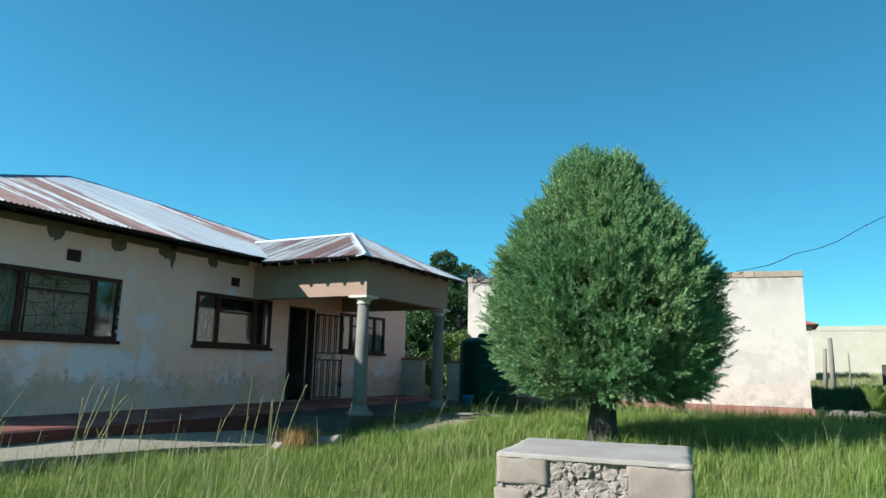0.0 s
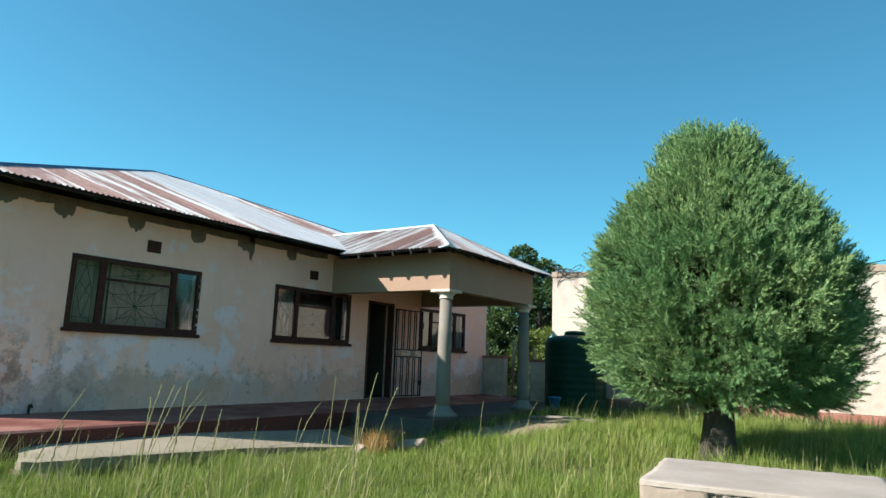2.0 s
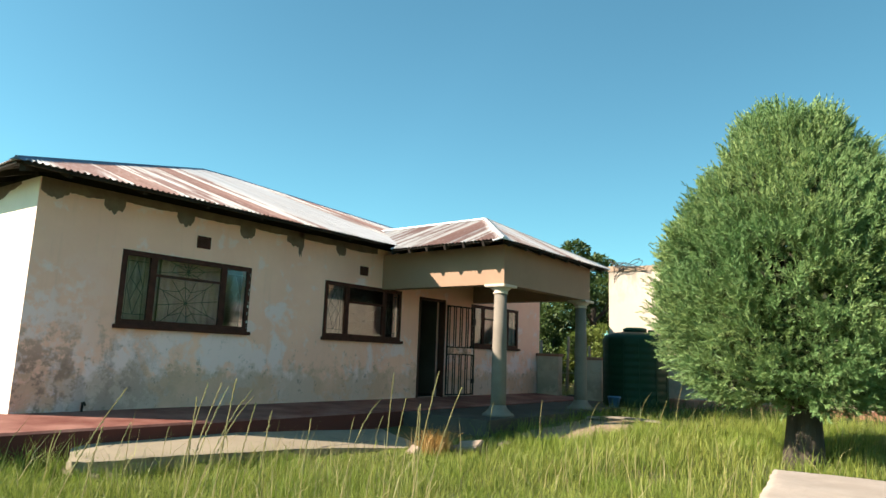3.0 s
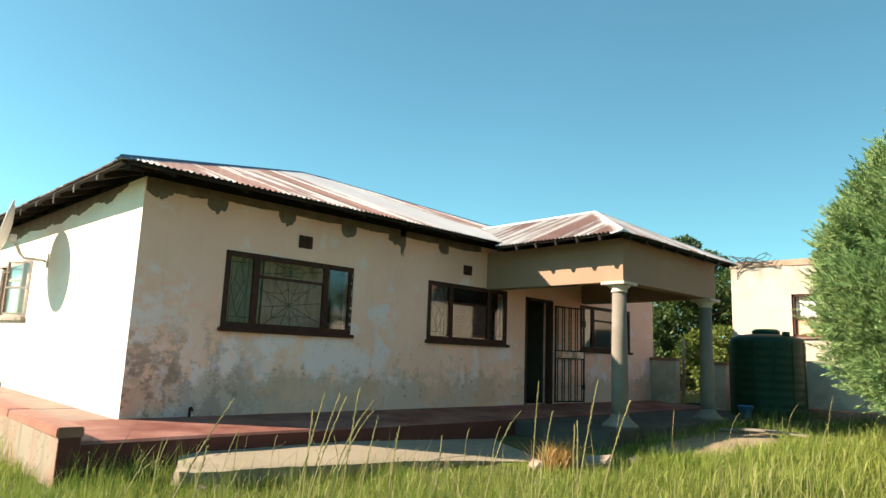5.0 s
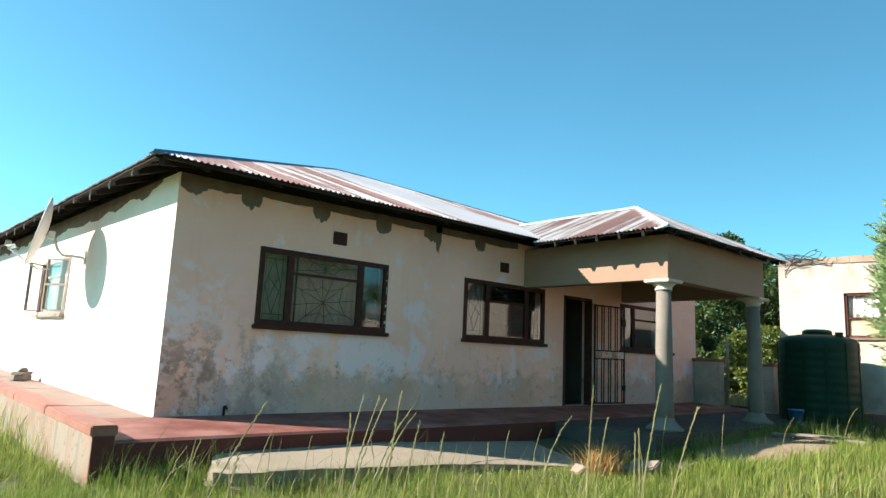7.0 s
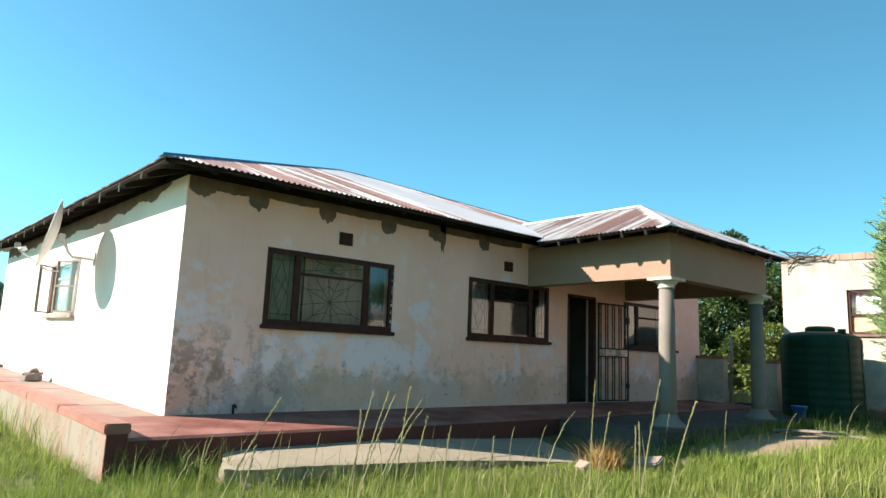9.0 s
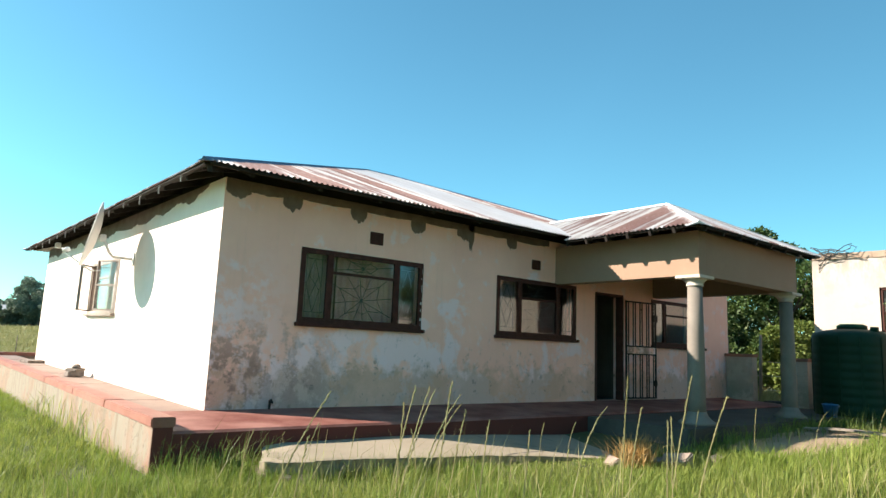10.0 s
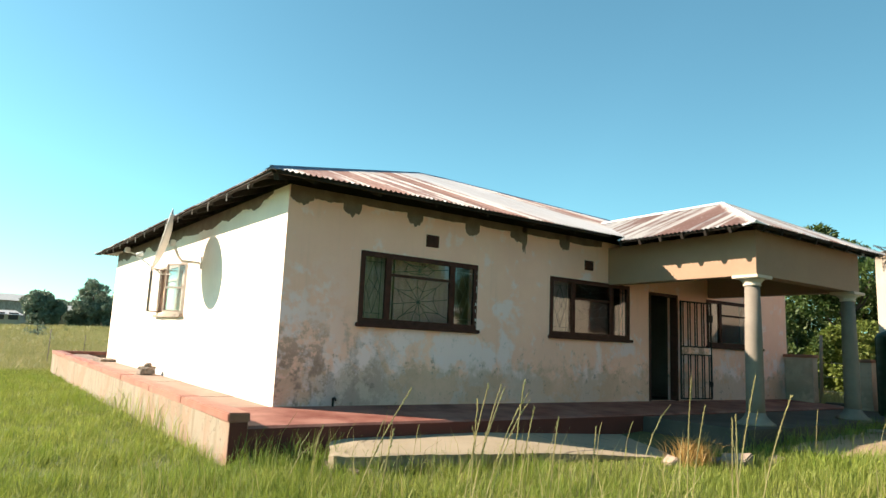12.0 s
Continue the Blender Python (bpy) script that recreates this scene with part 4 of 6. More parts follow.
# low end walls of the porch with red copings
for xa, xb, zt in ((0.02, 0.64, 1.40), (1.42, 1.82, 1.34)):
    pier = thing("porch_pier", "low whitewashed pier with a red coping at the porch end", "pier", "porch piers", kind="structure")
    part("pier_body", boxes((xa, xb, 12.1, 12.32, 0.362 if xa > 1.335 else 0.40, zt)), WHITE_WALL, pier)
    part("pier_coping", boxes((xa - 0.03, xb + 0.03, 12.07, 12.35, zt, zt + 0.07), bevel=0.01), RED_COPING, pier)

# ---- satellite dish on the side wall ----
def dish():
    c = Vector((-3.58, -0.70, 2.84))
    n = Vector((-0.16, -0.94, 0.21)).normalized()
    rot = n.to_track_quat("Z", "X").to_matrix().to_4x4()
    d = thing("satellite_dish", "grey satellite dish on a bent pipe fixed to the side wall", "satellite dish")
    bm = bmesh.new()
    prof = [(0.001 + 0.58 * i / 8, 0.10 * (i / 8) ** 2) for i in range(9)] + [(0.59, 0.107), (0.59, 0.095)] + [(0.58 * i / 8 + 0.001, 0.10 * (i / 8) ** 2 - 0.012) for i in range(8, -1, -1)]
    bm = lathe(prof, 40)
    bm.transform(Matrix.Translation(c) @ rot @ Matrix.Diagonal((0.93, 0.87, 1, 1)))
    part("reflector", bm, DISH, d)
    wall_y = 0.026 * -3.75
    part("mount_pipe", tube(bmesh.new(), [(-3.75, wall_y - 0.002, 2.55), (-3.72, -0.42, 2.55), (-3.66, -0.5, 2.62), (-3.58, -0.6, 2.80)], 0.024), DISH, d)
    part("wall_plate", boxes((-3.83, -3.67, wall_y - 0.02, wall_y - 0.002, 2.45, 2.66)), DISH, d)
    part("bracket", boxes((-3.63, -3.54, -0.67, -0.58, 2.77, 2.88), bevel=0.01), DISH, d)
    foot = c + Vector((0, 0.1, -0.54))
    lnb = c + n * 0.47 + Vector((0, 0, -0.38))
    part("feed_arm", tube(bmesh.new(), [foot, foot + n * 0.15 + Vector((0, 0, -0.05)), lnb], 0.012), DISH, d)
    part("feed_horn", tube(bmesh.new(), [lnb, lnb - n * 0.10 + Vector((0, 0, 0.06))], 0.035, 12), DISH, d)


dish()
lamp = thing("wall_lamp", "small grey spotlight under the far eave", "lamp")
part("lamp_arm", skew(tube(bmesh.new(), [(-9.3, -0.002, 3.10), (-9.3, -0.19, 3.15)], 0.015)), DISH, lamp)
part("lamp_head", skew(boxes((-9.38, -9.22, -0.27, -0.16, 3.13, 3.25), bevel=0.015)), DISH, lamp)

# ---- outbuilding ----
BY, BX0, BX1 = 12.6, 1.80, 10.03
shed = thing("outbuilding", "whitewashed flat-roofed outbuilding with a bare brick parapet edge", "house")
BW = (3.08, 4.4, 2.0, 2.92)


def btop(x):
    return 3.72 + (x - BX0) / (BX1 - BX0) * (3.53 - 3.72)


bm = bmesh.new()
for a, b, c, d in wall_boxes(BX0, BX1, 0.2, 9, [BW]):
    d0, d1 = (d, d) if d < 9 else (btop(a) - 0.14, btop(b) - 0.14)
    if d0 == d1 and d < 3 and c > d:
        continue
    vs = [bm.verts.new(p) for p in ((a, BY, c), (b, BY, c), (b, BY, d1), (a, BY, d0), (a, BY + 0.23, c), (b, BY + 0.23, c), (b, BY + 0.23, d1), (a, BY + 0.23, d0))]
    for f in ((0, 1, 2, 3), (5, 4, 7, 6), (4, 0, 3, 7), (1, 5, 6, 2), (3, 2, 6, 7), (4, 5, 1, 0)):
        bm.faces.new([vs[i] for i in f])
part("front_wall", bm, WHITE_WALL, shed)
part("side_wall", boxes((BX0, BX0 + 0.23, BY + 0.231, BY + 9, 0.2, 3.3), (BX1 - 0.23, BX1, BY + 0.231, BY + 9, 0.2, 3.2)), WHITE_WALL, shed)
part("rear_wall", boxes((BX0 + 0.231, BX1 - 0.231, BY + 4.77, BY + 9, 0.2, 3.1)), WHITE_WALL, shed)
part("flat_roof", boxes((BX0 + 0.231, BX1 - 0.231, BY + 0.231, BY + 8.76, 3.0, 3.05)), ROOF_GREY, shed)
n = 34
rnd = random.Random(8)
BRICK = simple("parapet_brick", (0.27, 0.19, 0.135), (0.35, 0.265, 0.195), 4.0, 0.95, bump=0.5)
for i in range(n):
    a, b = BX0 - 0.02 + (BX1 - BX0 + 0.04) * i / n, BX0 - 0.02 + (BX1 - BX0 + 0.04) * (i + 1) / n
    zt = btop((a + b) / 2)
    part("brick", boxes((a + 0.0015, b - 0.0015, BY - 0.02 + rnd.uniform(-0.01, 0.01), BY + 0.24, zt - 0.139, zt + rnd.uniform(-0.012, 0.008)), bevel=0.005), BRICK, shed)
bwin = part("window", boxes((BW[0], BW[1], BY + 0.03, BY + 0.09, BW[2], BW[2] + 0.05), (BW[0], BW[1], BY + 0.03, BY + 0.09, BW[3] - 0.05, BW[3]), (BW[0], BW[0] + 0.05, BY + 0.03, BY + 0.09, BW[2], BW[3]), (BW[0] + 0.64, BW[0] + 0.69, BY + 0.03, BY + 0.09, BW[2] + 0.05, BW[3] - 0.05), (BW[1] - 0.05, BW[1], BY + 0.03, BY + 0.09, BW[2], BW[3]), (BW[0] + 0.05, BW[1] - 0.05, BY + 0.04, BY + 0.08, 2.38, 2.42)), STEEL, shed)
pane = part("pane", boxes((BW[0] + 0.04, BW[1] - 0.04, BY + 0.058, BY + 0.062, BW[2] + 0.04, BW[3] - 0.04)), GLASS, bwin)
pane.visible_shadow = False
part("board", boxes((BW[0] + 0.05, BW[1] - 0.05, BY + 0.085, BY + 0.1, BW[2] + 0.05, 2.4)), SOIL, bwin, "tan cardboard behind the lower pane")
part("sill", boxes((BW[0] - 0.04, BW[1] + 0.04, BY - 0.05, BY + 0.05, BW[2] - 0.05, BW[2] - 0.001), bevel=0.006), CEMENT, bwin)
# added window, unseen directly: it darkens what the house panes mirror
added_win = part("window", boxes((5.70, 6.40, BY - 0.03, BY - 0.003, 1.95, 2.0), (5.70, 6.40, BY - 0.03, BY - 0.003, 2.87, 2.92), (5.70, 5.75, BY - 0.03, BY - 0.003, 2.0, 2.87), (6.35, 6.40, BY - 0.03, BY - 0.003, 2.0, 2.87), (6.03, 6.07, BY - 0.03, BY - 0.003, 2.0, 2.87)), STEEL, shed)
part("pane", boxes((5.74, 6.36, BY - 0.014, BY - 0.004, 1.99, 2.88)), DARK, added_win)
part("air_vent", boxes((4.62, 4.84, BY - 0.012, BY - 0.002, 3.0, 3.16), bevel=0.003), RED_COPING, shed, "terracotta air brick")
part("back_room", boxes((BW[0] - 0.3, BW[1] + 0.3, BY + 0.9, BY + 0.95, 1.4, 3.0)), DARK, shed)
bm = bmesh.new()
cloth_n = 60
rows = [[bm.verts.new((BW[0] + 0.04 + 1.24 * i / cloth_n, BY + 0.16 + 0.02 * math.sin(i * 0.9), z)) for i in range(cloth_n + 1)] for z in (2.3, 2.92)]
for i in range(cloth_n):
    bm.faces.new((rows[0][i], rows[0][i + 1], rows[1][i + 1], rows[1][i])).smooth = True
lace = tagged(part("curtain", bm, simple("white_lace", (0.6, 0.6, 0.58), (0.7, 0.7, 0.68), 8.0, 0.9)), "white net curtain behind the outbuilding window", "curtain")
lace.modifiers.new("thickness", "SOLIDIFY").thickness = 0.003
plinth = thing("outbuilding_stoep", "worn red stoep along the outbuilding wall", "stoep", kind="structure")
part("step", boxes((BX0 + 0.2, BX1 + 0.05, BY - 0.55, BY - 0.002, 0.1, 0.53), bevel=0.02), RED_COPING, plinth)
part("lower_step", boxes((6.2, BX1 + 0.9, BY - 0.95, BY - 0.552, 0.1, 0.36), bevel=0.02), RED_COPING, plinth)

# cables from the outbuilding
def cable(pts, r, label):
    tagged(part("cable", tube(bmesh.new(), pts, r, 6), CABLE), label, "cable")


def sag(p, q, drop, n=16):
    return [(p[0] + (q[0] - p[0]) * i / n, p[1] + (q[1] - p[1]) * i / n, p[2] + (q[2] - p[2]) * i / n - drop * 4 * (i / n) * (1 - i / n)) for i in range(n + 1)]


cable([(8.7, 12.5, 3.56), (8.98, 12.6, 3.61), (9.37, 12.95, 3.73), (9.61, 13.3, 3.87), (9.91, 13.65, 4.07), (10.47, 14.0, 4.24), (10.85, 14.35, 4.43), (11.12, 14.7, 4.63), (11.53, 15.05, 4.91), (12.3, 15.6, 5.36), (14.44, 17.0, 6.7)], 0.009, "black overhead power cable sagging from the outbuilding roof")
rnd = random.Random(3)
for k in range(4):
    pts = [(2.0 + 0.5 * math.sin(i * 0.9 + k) * 0.6 + 0.07 * i, 12.45, 3.68 + 0.10 * math.sin(i * 1.3 + k * 2) + 0.03 * k) for i in range(9)]
    cable([(1.95, 12.59, 3.3 + 0.08 * k)] + pts, 0.008, "tangled black wire on the outbuilding corner")

# ---- water tank and bucket ----
tank = thing("water_tank", "dark green plastic water tank with ribs and a domed lid", "water tank", at=(2.96, 11.38, 0.362))
prof = [(0.0, 0.0), (0.69, 0.0), (0.70, 0.02)]
for i in range(9):
    z = 0.06 + i * 0.155
    prof += [(0.696, z), (0.704, z + 0.03), (0.704, z + 0.09), (0.696, z + 0.12)]
prof += [(0.70, 1.47), (0.66, 1.54), (0.5, 1.60), (0.25, 1.635), (0.24, 1.64)]
part("tank_body", lathe(prof, 48), TANK, tank)
part("lid", lathe([(0.24, 1.62), (0.26, 1.63), (0.26, 1.70), (0.2, 1.73), (0.02, 1.74)], 32), TANK, tank)
part("inlet", lathe([(0.07, 1.55), (0.07, 1.66), (0.06, 1.67)], 16, (0.45, -0.2)), TANK, tank)
for i in range(12):
    a = 2 * math.pi * i / 12
    rot = Matrix.Rotation(a, 4, "Z")
    part("rib", boxes((0.70, 0.712, -0.02, 0.02, 0.04, 1.46), bevel=0.004, m=rot), TANK, tank)
bucket = thing("bucket", "small blue plastic bucket standing by the tank", "bucket", at=(2.90, 10.35, 0.362))
part("bucket_body", lathe([(0.095, 0.0), (0.13, 0.21), (0.138, 0.21), (0.138, 0.23), (0.125, 0.23), (0.09, 0.02)], 24), BLUE_PLASTIC, bucket)
part("bucket_handle", tube(bmesh.new(), [(0.135 * math.cos(a), 0.04, 0.215 - 0.08 * math.sin(a)) for a in [math.pi * i / 10 for i in range(11)]], 0.005, 6), GALV, bucket)

# ---- masonry block in the meadow ----
def masonry():
    pile = thing("masonry_block", "broken grey masonry plinth of mortared blocks standing in the grass", "masonry", at=(8.52, 0.56, 0.0))
    turn = Matrix.Rotation(radians(8), 4, "Z")

    def chunk(name, x0, x1, y0, y1, z0, z1, seed, material, rough=0.02):
        bm = boxes((x0, x1, y0, y1, z0, z1))
        bmesh.ops.subdivide_edges(bm, edges=bm.edges[:], cuts=7, use_grid_fill=True)
        for v in bm.verts:
            p = v.co * 5 + Vector((seed, 0, seed))
            v.co += Vector((noise.noise(p), noise.noise(p + Vector((9, 0, 0))), noise.noise(p + Vector((0, 9, 0))))) * rough
            v.co += Vector((noise.noise(p * 4), noise.noise(p * 4 + Vector((9, 0, 0))), 0)) * rough * 0.4
        for f in bm.faces:
            f.smooth = True
        bm.transform(turn)
        part(name, bm, material, pile)

    def fill(x0, x1, z0, z1, seed, deep=0.03):
        """Hand-thrown mortar and broken stone packed between the blocks."""
        bm = bmesh.new()
        nx, nz = max(6, int((x1 - x0) / 0.008)), max(5, int((z1 - z0) / 0.008))
        grid = []
        for i in range(nx + 1):
            line = []
            for j in range(nz + 1):
                x, z = x0 + (x1 - x0) * i / nx, z0 + (z1 - z0) * j / nz
                q = Vector((x * 11 + seed, 0.3 * seed, z * 14)) + 0.35 * noise.noise_vector(Vector((x * 22, seed, z * 22)))
                near, cells = noise.voronoi(q)
                gap = max(0.0, 1 - (near[1] - near[0]) / 0.22)
                lump = noise.cell(cells[0] * 7.3)
                open_joint = max(0.0, noise.noise(q * 0.5 + Vector((3, 8, 1))) + 0.2)
                y = -0.470 + 0.012 * lump - 0.006 * noise.noise(q * 4) + 0.05 * noise.noise(cells[0]) * (q - cells[0]).x * 0.3 + 1.6 * deep * gap ** 2 * open_joint
                line.append(bm.verts.new((x, y, z)))
            grid.append(line)
        for i in range(nx):
            for j in range(nz):
                bm.faces.new((grid[i][j], grid[i + 1][j], grid[i + 1][j + 1], grid[i][j + 1]))
        bm.transform(turn)
        part("mortar", bm, MORTAR, pile)

    def cut_block(x0, x1, y0, y1, z0, z1, seed, chip=0.013):
        """A squared block with chipped corners and arrises."""
        bm = boxes((x0, x1, y0, y1, z0, z1))
        bmesh.ops.subdivide_edges(bm, edges=bm.edges[:], cuts=11, use_grid_fill=True)
        mid = Vector(((x0 + x1) / 2, (y0 + y1) / 2, (z0 + z1) / 2))
        half = Vector(((x1 - x0) / 2, (y1 - y0) / 2, (z1 - z0) / 2))
        for v in bm.verts:
            d = v.co - mid
            near = sorted(half[k] - abs(d[k]) for k in range(3))
            worn = max(0.0, 1 - near[1] / 0.028)
            bite = max(0.0, noise.noise(v.co * 9 + Vector((seed, 0, 0))) + 0.25)
            v.co -= d.normalized() * worn * chip * (0.25 + bite)
            v.co += noise.noise_vector(v.co * 14 + Vector((seed, 1, 0))) * 0.003
        for f in bm.faces:
            f.smooth = True
        bm.transform(turn)
        part("block", bm, BLOCK, pile)

    chunk("core", -0.54, 0.53, -0.43, 0.44, -0.1, 0.735, 1, MORTAR, 0.01)
    rnd = random.Random(5)
    # front face: squared blocks at both ends, mortar and rubble packed between them
    for x0, x1, z0, z1 in ((-0.57, -0.25, 0.585, 0.745), (0.20, 0.57, 0.545, 0.735), (-0.585, -0.38, 0.38, 0.555), (-0.10, 0.30, 0.36, 0.525), (-0.58, -0.14, 0.12, 0.35), (0.02, 0.57, 0.10, 0.335)):
        cut_block(x0, x1, -0.485 + rnd.uniform(-0.006, 0.006), -0.14, z0, z1, rnd.random() * 30)
    fill(-0.26, 0.21, 0.52, 0.757, 3)
    fill(-0.57, -0.25, 0.55, 0.59, 8, 0.02)
    fill(-0.39, -0.09, 0.34, 0.59, 14)
    fill(0.20, 0.565, 0.33, 0.55, 21)
    fill(-0.57, 0.56, 0.0, 0.36, 27)
    for z0, z1 in ((0.06, 0.28), (0.30, 0.51), (0.53, 0.74)):
        cut_block(0.30, 0.572, -0.135, 0.14, z0, z1, rnd.random() * 30, 0.035)
        cut_block(0.30, 0.568, 0.155, 0.46, z0, z1, rnd.random() * 30, 0.035)
        cut_block(-0.575, -0.3, -0.135, 0.46, z0, z1, rnd.random() * 30)
    # top screed: flat and pale, crumbled along its far corner
    bm = boxes((-0.566, 0.566, -0.482, 0.460, 0.738, 0.765))
    bmesh.ops.subdivide_edges(bm, edges=bm.edges[:], cuts=31, use_grid_fill=True)
    for v in bm.verts:
        x, y = v.co.x, v.co.y
        if v.co.z > 0.74:
            v.co.z += 0.006 * noise.noise(Vector((x * 3, y * 3, 1))) + 0.003 * noise.noise(Vector((x * 17, y * 17, 1)))
            rim = min(0.562 - abs(x), 0.475 + y, 0.458 - y)
            crumb = 0.25 + max(0, noise.noise(Vector((x * 8, y * 8, 7)))) * (3.0 if x > 0.45 else 0.8)
            v.co.z -= 0.016 * crumb * max(0.0, 1 - rim / 0.035)
        k = 1 + 0.012 * noise.noise(Vector((x * 12, y * 12, 3)))
        v.co.x, v.co.y = x * k, y * k
    for f in bm.faces:
        f.smooth = True
    bm.transform(turn)
    part("top_screed", bm, SCREED, pile)


masonry()


# ---- trees ----
def conifer():
    tree = thing("conifer_tree", "dense clipped green conifer with an egg-shaped crown and short dark trunk", "tree", at=(7.22, 5.75, 0.12))
    bm = bmesh.new()
    tube(bm, [(0.0, 0, -0.1), (0.0, 0.0, 0.15), (0.02, 0.02, 0.6), (0.0, 0.0, 1.2), (0.03, 0.0, 2.2), (0.0, 0.0, 3.4)], 0.265, 12, 0.06)
    for k in range(5):
        a = k * 1.3
        tube(bm, [(0.13 * math.cos(a), 0.13 * math.sin(a), 0.2), (0.3 * math.cos(a), 0.3 * math.sin(a), -0.05)], 0.09, 7, 0.04)
    part("trunk", bm, BARK, tree)
    bm = bmesh.new()
    rnd = random.Random(11)
    for k in range(46):
        a, z = rnd.uniform(0, 6.28), rnd.uniform(0.6, 3.4)
        ln = 1.25 * (1 - ((z - 1.6) / 2.6) ** 2)
        tube(bm, [(0, 0, z), (0.5 * ln * math.cos(a), 0.5 * ln * math.sin(a), z + 0.25), (ln * math.cos(a), ln * math.sin(a), z + 0.6)], 0.04, 5, 0.008)
    part("branch", bm, BARK, tree)

    rng = np.random.default_rng(5)
    zs = np.array([0.80, 0.92, 1.06, 1.34, 1.75, 2.24, 2.64, 2.92, 3.21, 3.46, 3.66, 4.00, 4.20, 4.36])
    rs = np.array([0.85, 1.24, 1.40, 1.52, 1.60, 1.61, 1.54, 1.41, 1.21, 0.99, 0.78, 0.60, 0.38, 0.14])
    P, K, C = 16000, 36, 640
    cz = rng.uniform(0.84, 4.28, C * 4)
    cz = cz[rng.uniform(0, 1.75, C * 4) < np.interp(cz, zs, rs) + 0.12][:C]
    ca = rng.uniform(0, 2 * np.pi, len(cz))
    # most shoots crowd into tufts that stand out from the crown, the rest fill it
    pick = rng.integers(0, len(cz), P)
    du, dz = rng.normal(0, 0.085, P), rng.normal(0, 0.10, P)
    z = np.clip(cz[pick] + dz, 0.82, 4.32)
    a = ca[pick] + du / (np.interp(z, zs, rs) + 0.15)
    n = P
    near = np.exp(-(du ** 2 + dz ** 2) / 0.018)
    loose = rng.uniform(size=n) < 0.38
    zl = rng.uniform(0.82, 4.25, n)
    al = rng.uniform(0, 2 * np.pi, n)
    ok = rng.uniform(0, 1.75, n) < np.interp(zl, zs, rs) + 0.15
    z, a, near = np.where(loose & ok, zl, z), np.where(loose & ok, al, a), np.where(loose & ok, 0.15, near)
    lump = 0.04 * np.sin(3 * a + 2.2 * z) + 0.04 * np.sin(7 * a - 3.1 * z + 1) + 0.03 * np.sin(11 * a + 5.7 * z)
    shell = np.where(rng.uniform(size=n) < 0.62, 0.81 + 0.18 * near + rng.uniform(-0.02, 0.02, n), rng.uniform(0.55, 0.87, n))
    r = np.interp(z, zs, rs) * shell * (1 + lump)
    sway = np.interp(z, [0.5, 1.5, 2.6, 3.0], [0.10, 0.13, 0.04, 0.0])
    root = np.stack([0.88 * sway + r * np.cos(a), 0.47 * sway + r * np.sin(a), z - 0.05], 1)
    out = np.stack([np.cos(a), np.sin(a), np.zeros(n)], 1)
    lean = np.interp(z, [0.8, 1.2, 2.4, 3.6, 4.4], [-0.10, 0.35, 0.8, 1.3, 2.4])
    aim = out + np.stack([np.zeros(n), np.zeros(n), lean], 1) + rng.normal(0, 0.34, (n, 3))
    aim /= np.linalg.norm(aim, axis=1, keepdims=True)
    plume = rng.uniform(0.16, 0.30, n) * np.where(rng.uniform(size=n) < 0.10, 1.25, 1.0) * np.where(z > 3.8, 1.2, 1.0)
    e1 = np.cross(aim, rng.normal(0, 1, (n, 3)))
    e1 /= np.linalg.norm(e1, axis=1, keepdims=True)
    e2 = np.cross(aim, e1)
    # every plume: slim shoots set round its axis, shorter towards the tip
    f = np.tile(np.linspace(0.05, 1.0, K), (n, 1)) + rng.uniform(-0.02, 0.02, (n, K))
    phi = rng.uniform(0, 2 * np.pi, (n, K))
    ring = np.cos(phi)[..., None] * e1[:, None] + np.sin(phi)[..., None] * e2[:, None]
    spread = (0.95 * (1 - f) + 0.18)[..., None]
    d = aim[:, None] + ring * spread + rng.normal(0, 0.12, (n, K, 3))
    d /= np.linalg.norm(d, axis=2, keepdims=True)
    p0 = root[:, None] + aim[:, None] * (plume[:, None] * f * 0.85)[..., None]
    ln = (0.040 + 0.052 * (1 - f)) * rng.uniform(0.7, 1.3, (n, K))
    w = np.cross(d, rng.normal(0, 1, (n, K, 3)))
    w /= np.linalg.norm(w, axis=2, keepdims=True)
    w *= 0.0044
    tip = p0 + d * ln[..., None]
    m1 = p0 + d * (ln * 0.5)[..., None]
    verts = np.stack([p0, m1 + w, tip, m1 - w], 2).reshape(-1, 3)
    fast_mesh("crown", verts, np.arange(len(verts)), np.arange(0, len(verts), 4), CONIFER, tree)
    # added dark spray closes the crown; its colour holds the inside shade
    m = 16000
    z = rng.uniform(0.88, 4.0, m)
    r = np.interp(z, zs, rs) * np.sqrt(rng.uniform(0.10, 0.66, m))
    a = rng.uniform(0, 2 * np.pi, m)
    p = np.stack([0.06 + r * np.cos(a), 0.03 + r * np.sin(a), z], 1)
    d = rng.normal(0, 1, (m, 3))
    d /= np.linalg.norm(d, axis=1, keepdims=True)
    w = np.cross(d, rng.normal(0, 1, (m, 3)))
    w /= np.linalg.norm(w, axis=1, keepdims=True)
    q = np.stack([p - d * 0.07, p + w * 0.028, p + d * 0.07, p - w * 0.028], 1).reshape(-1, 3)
    fast_mesh("inner_crown", q, np.arange(len(q)), np.arange(0, len(q), 4), SHADE_SPRAY, tree)
    return tree


conifer()


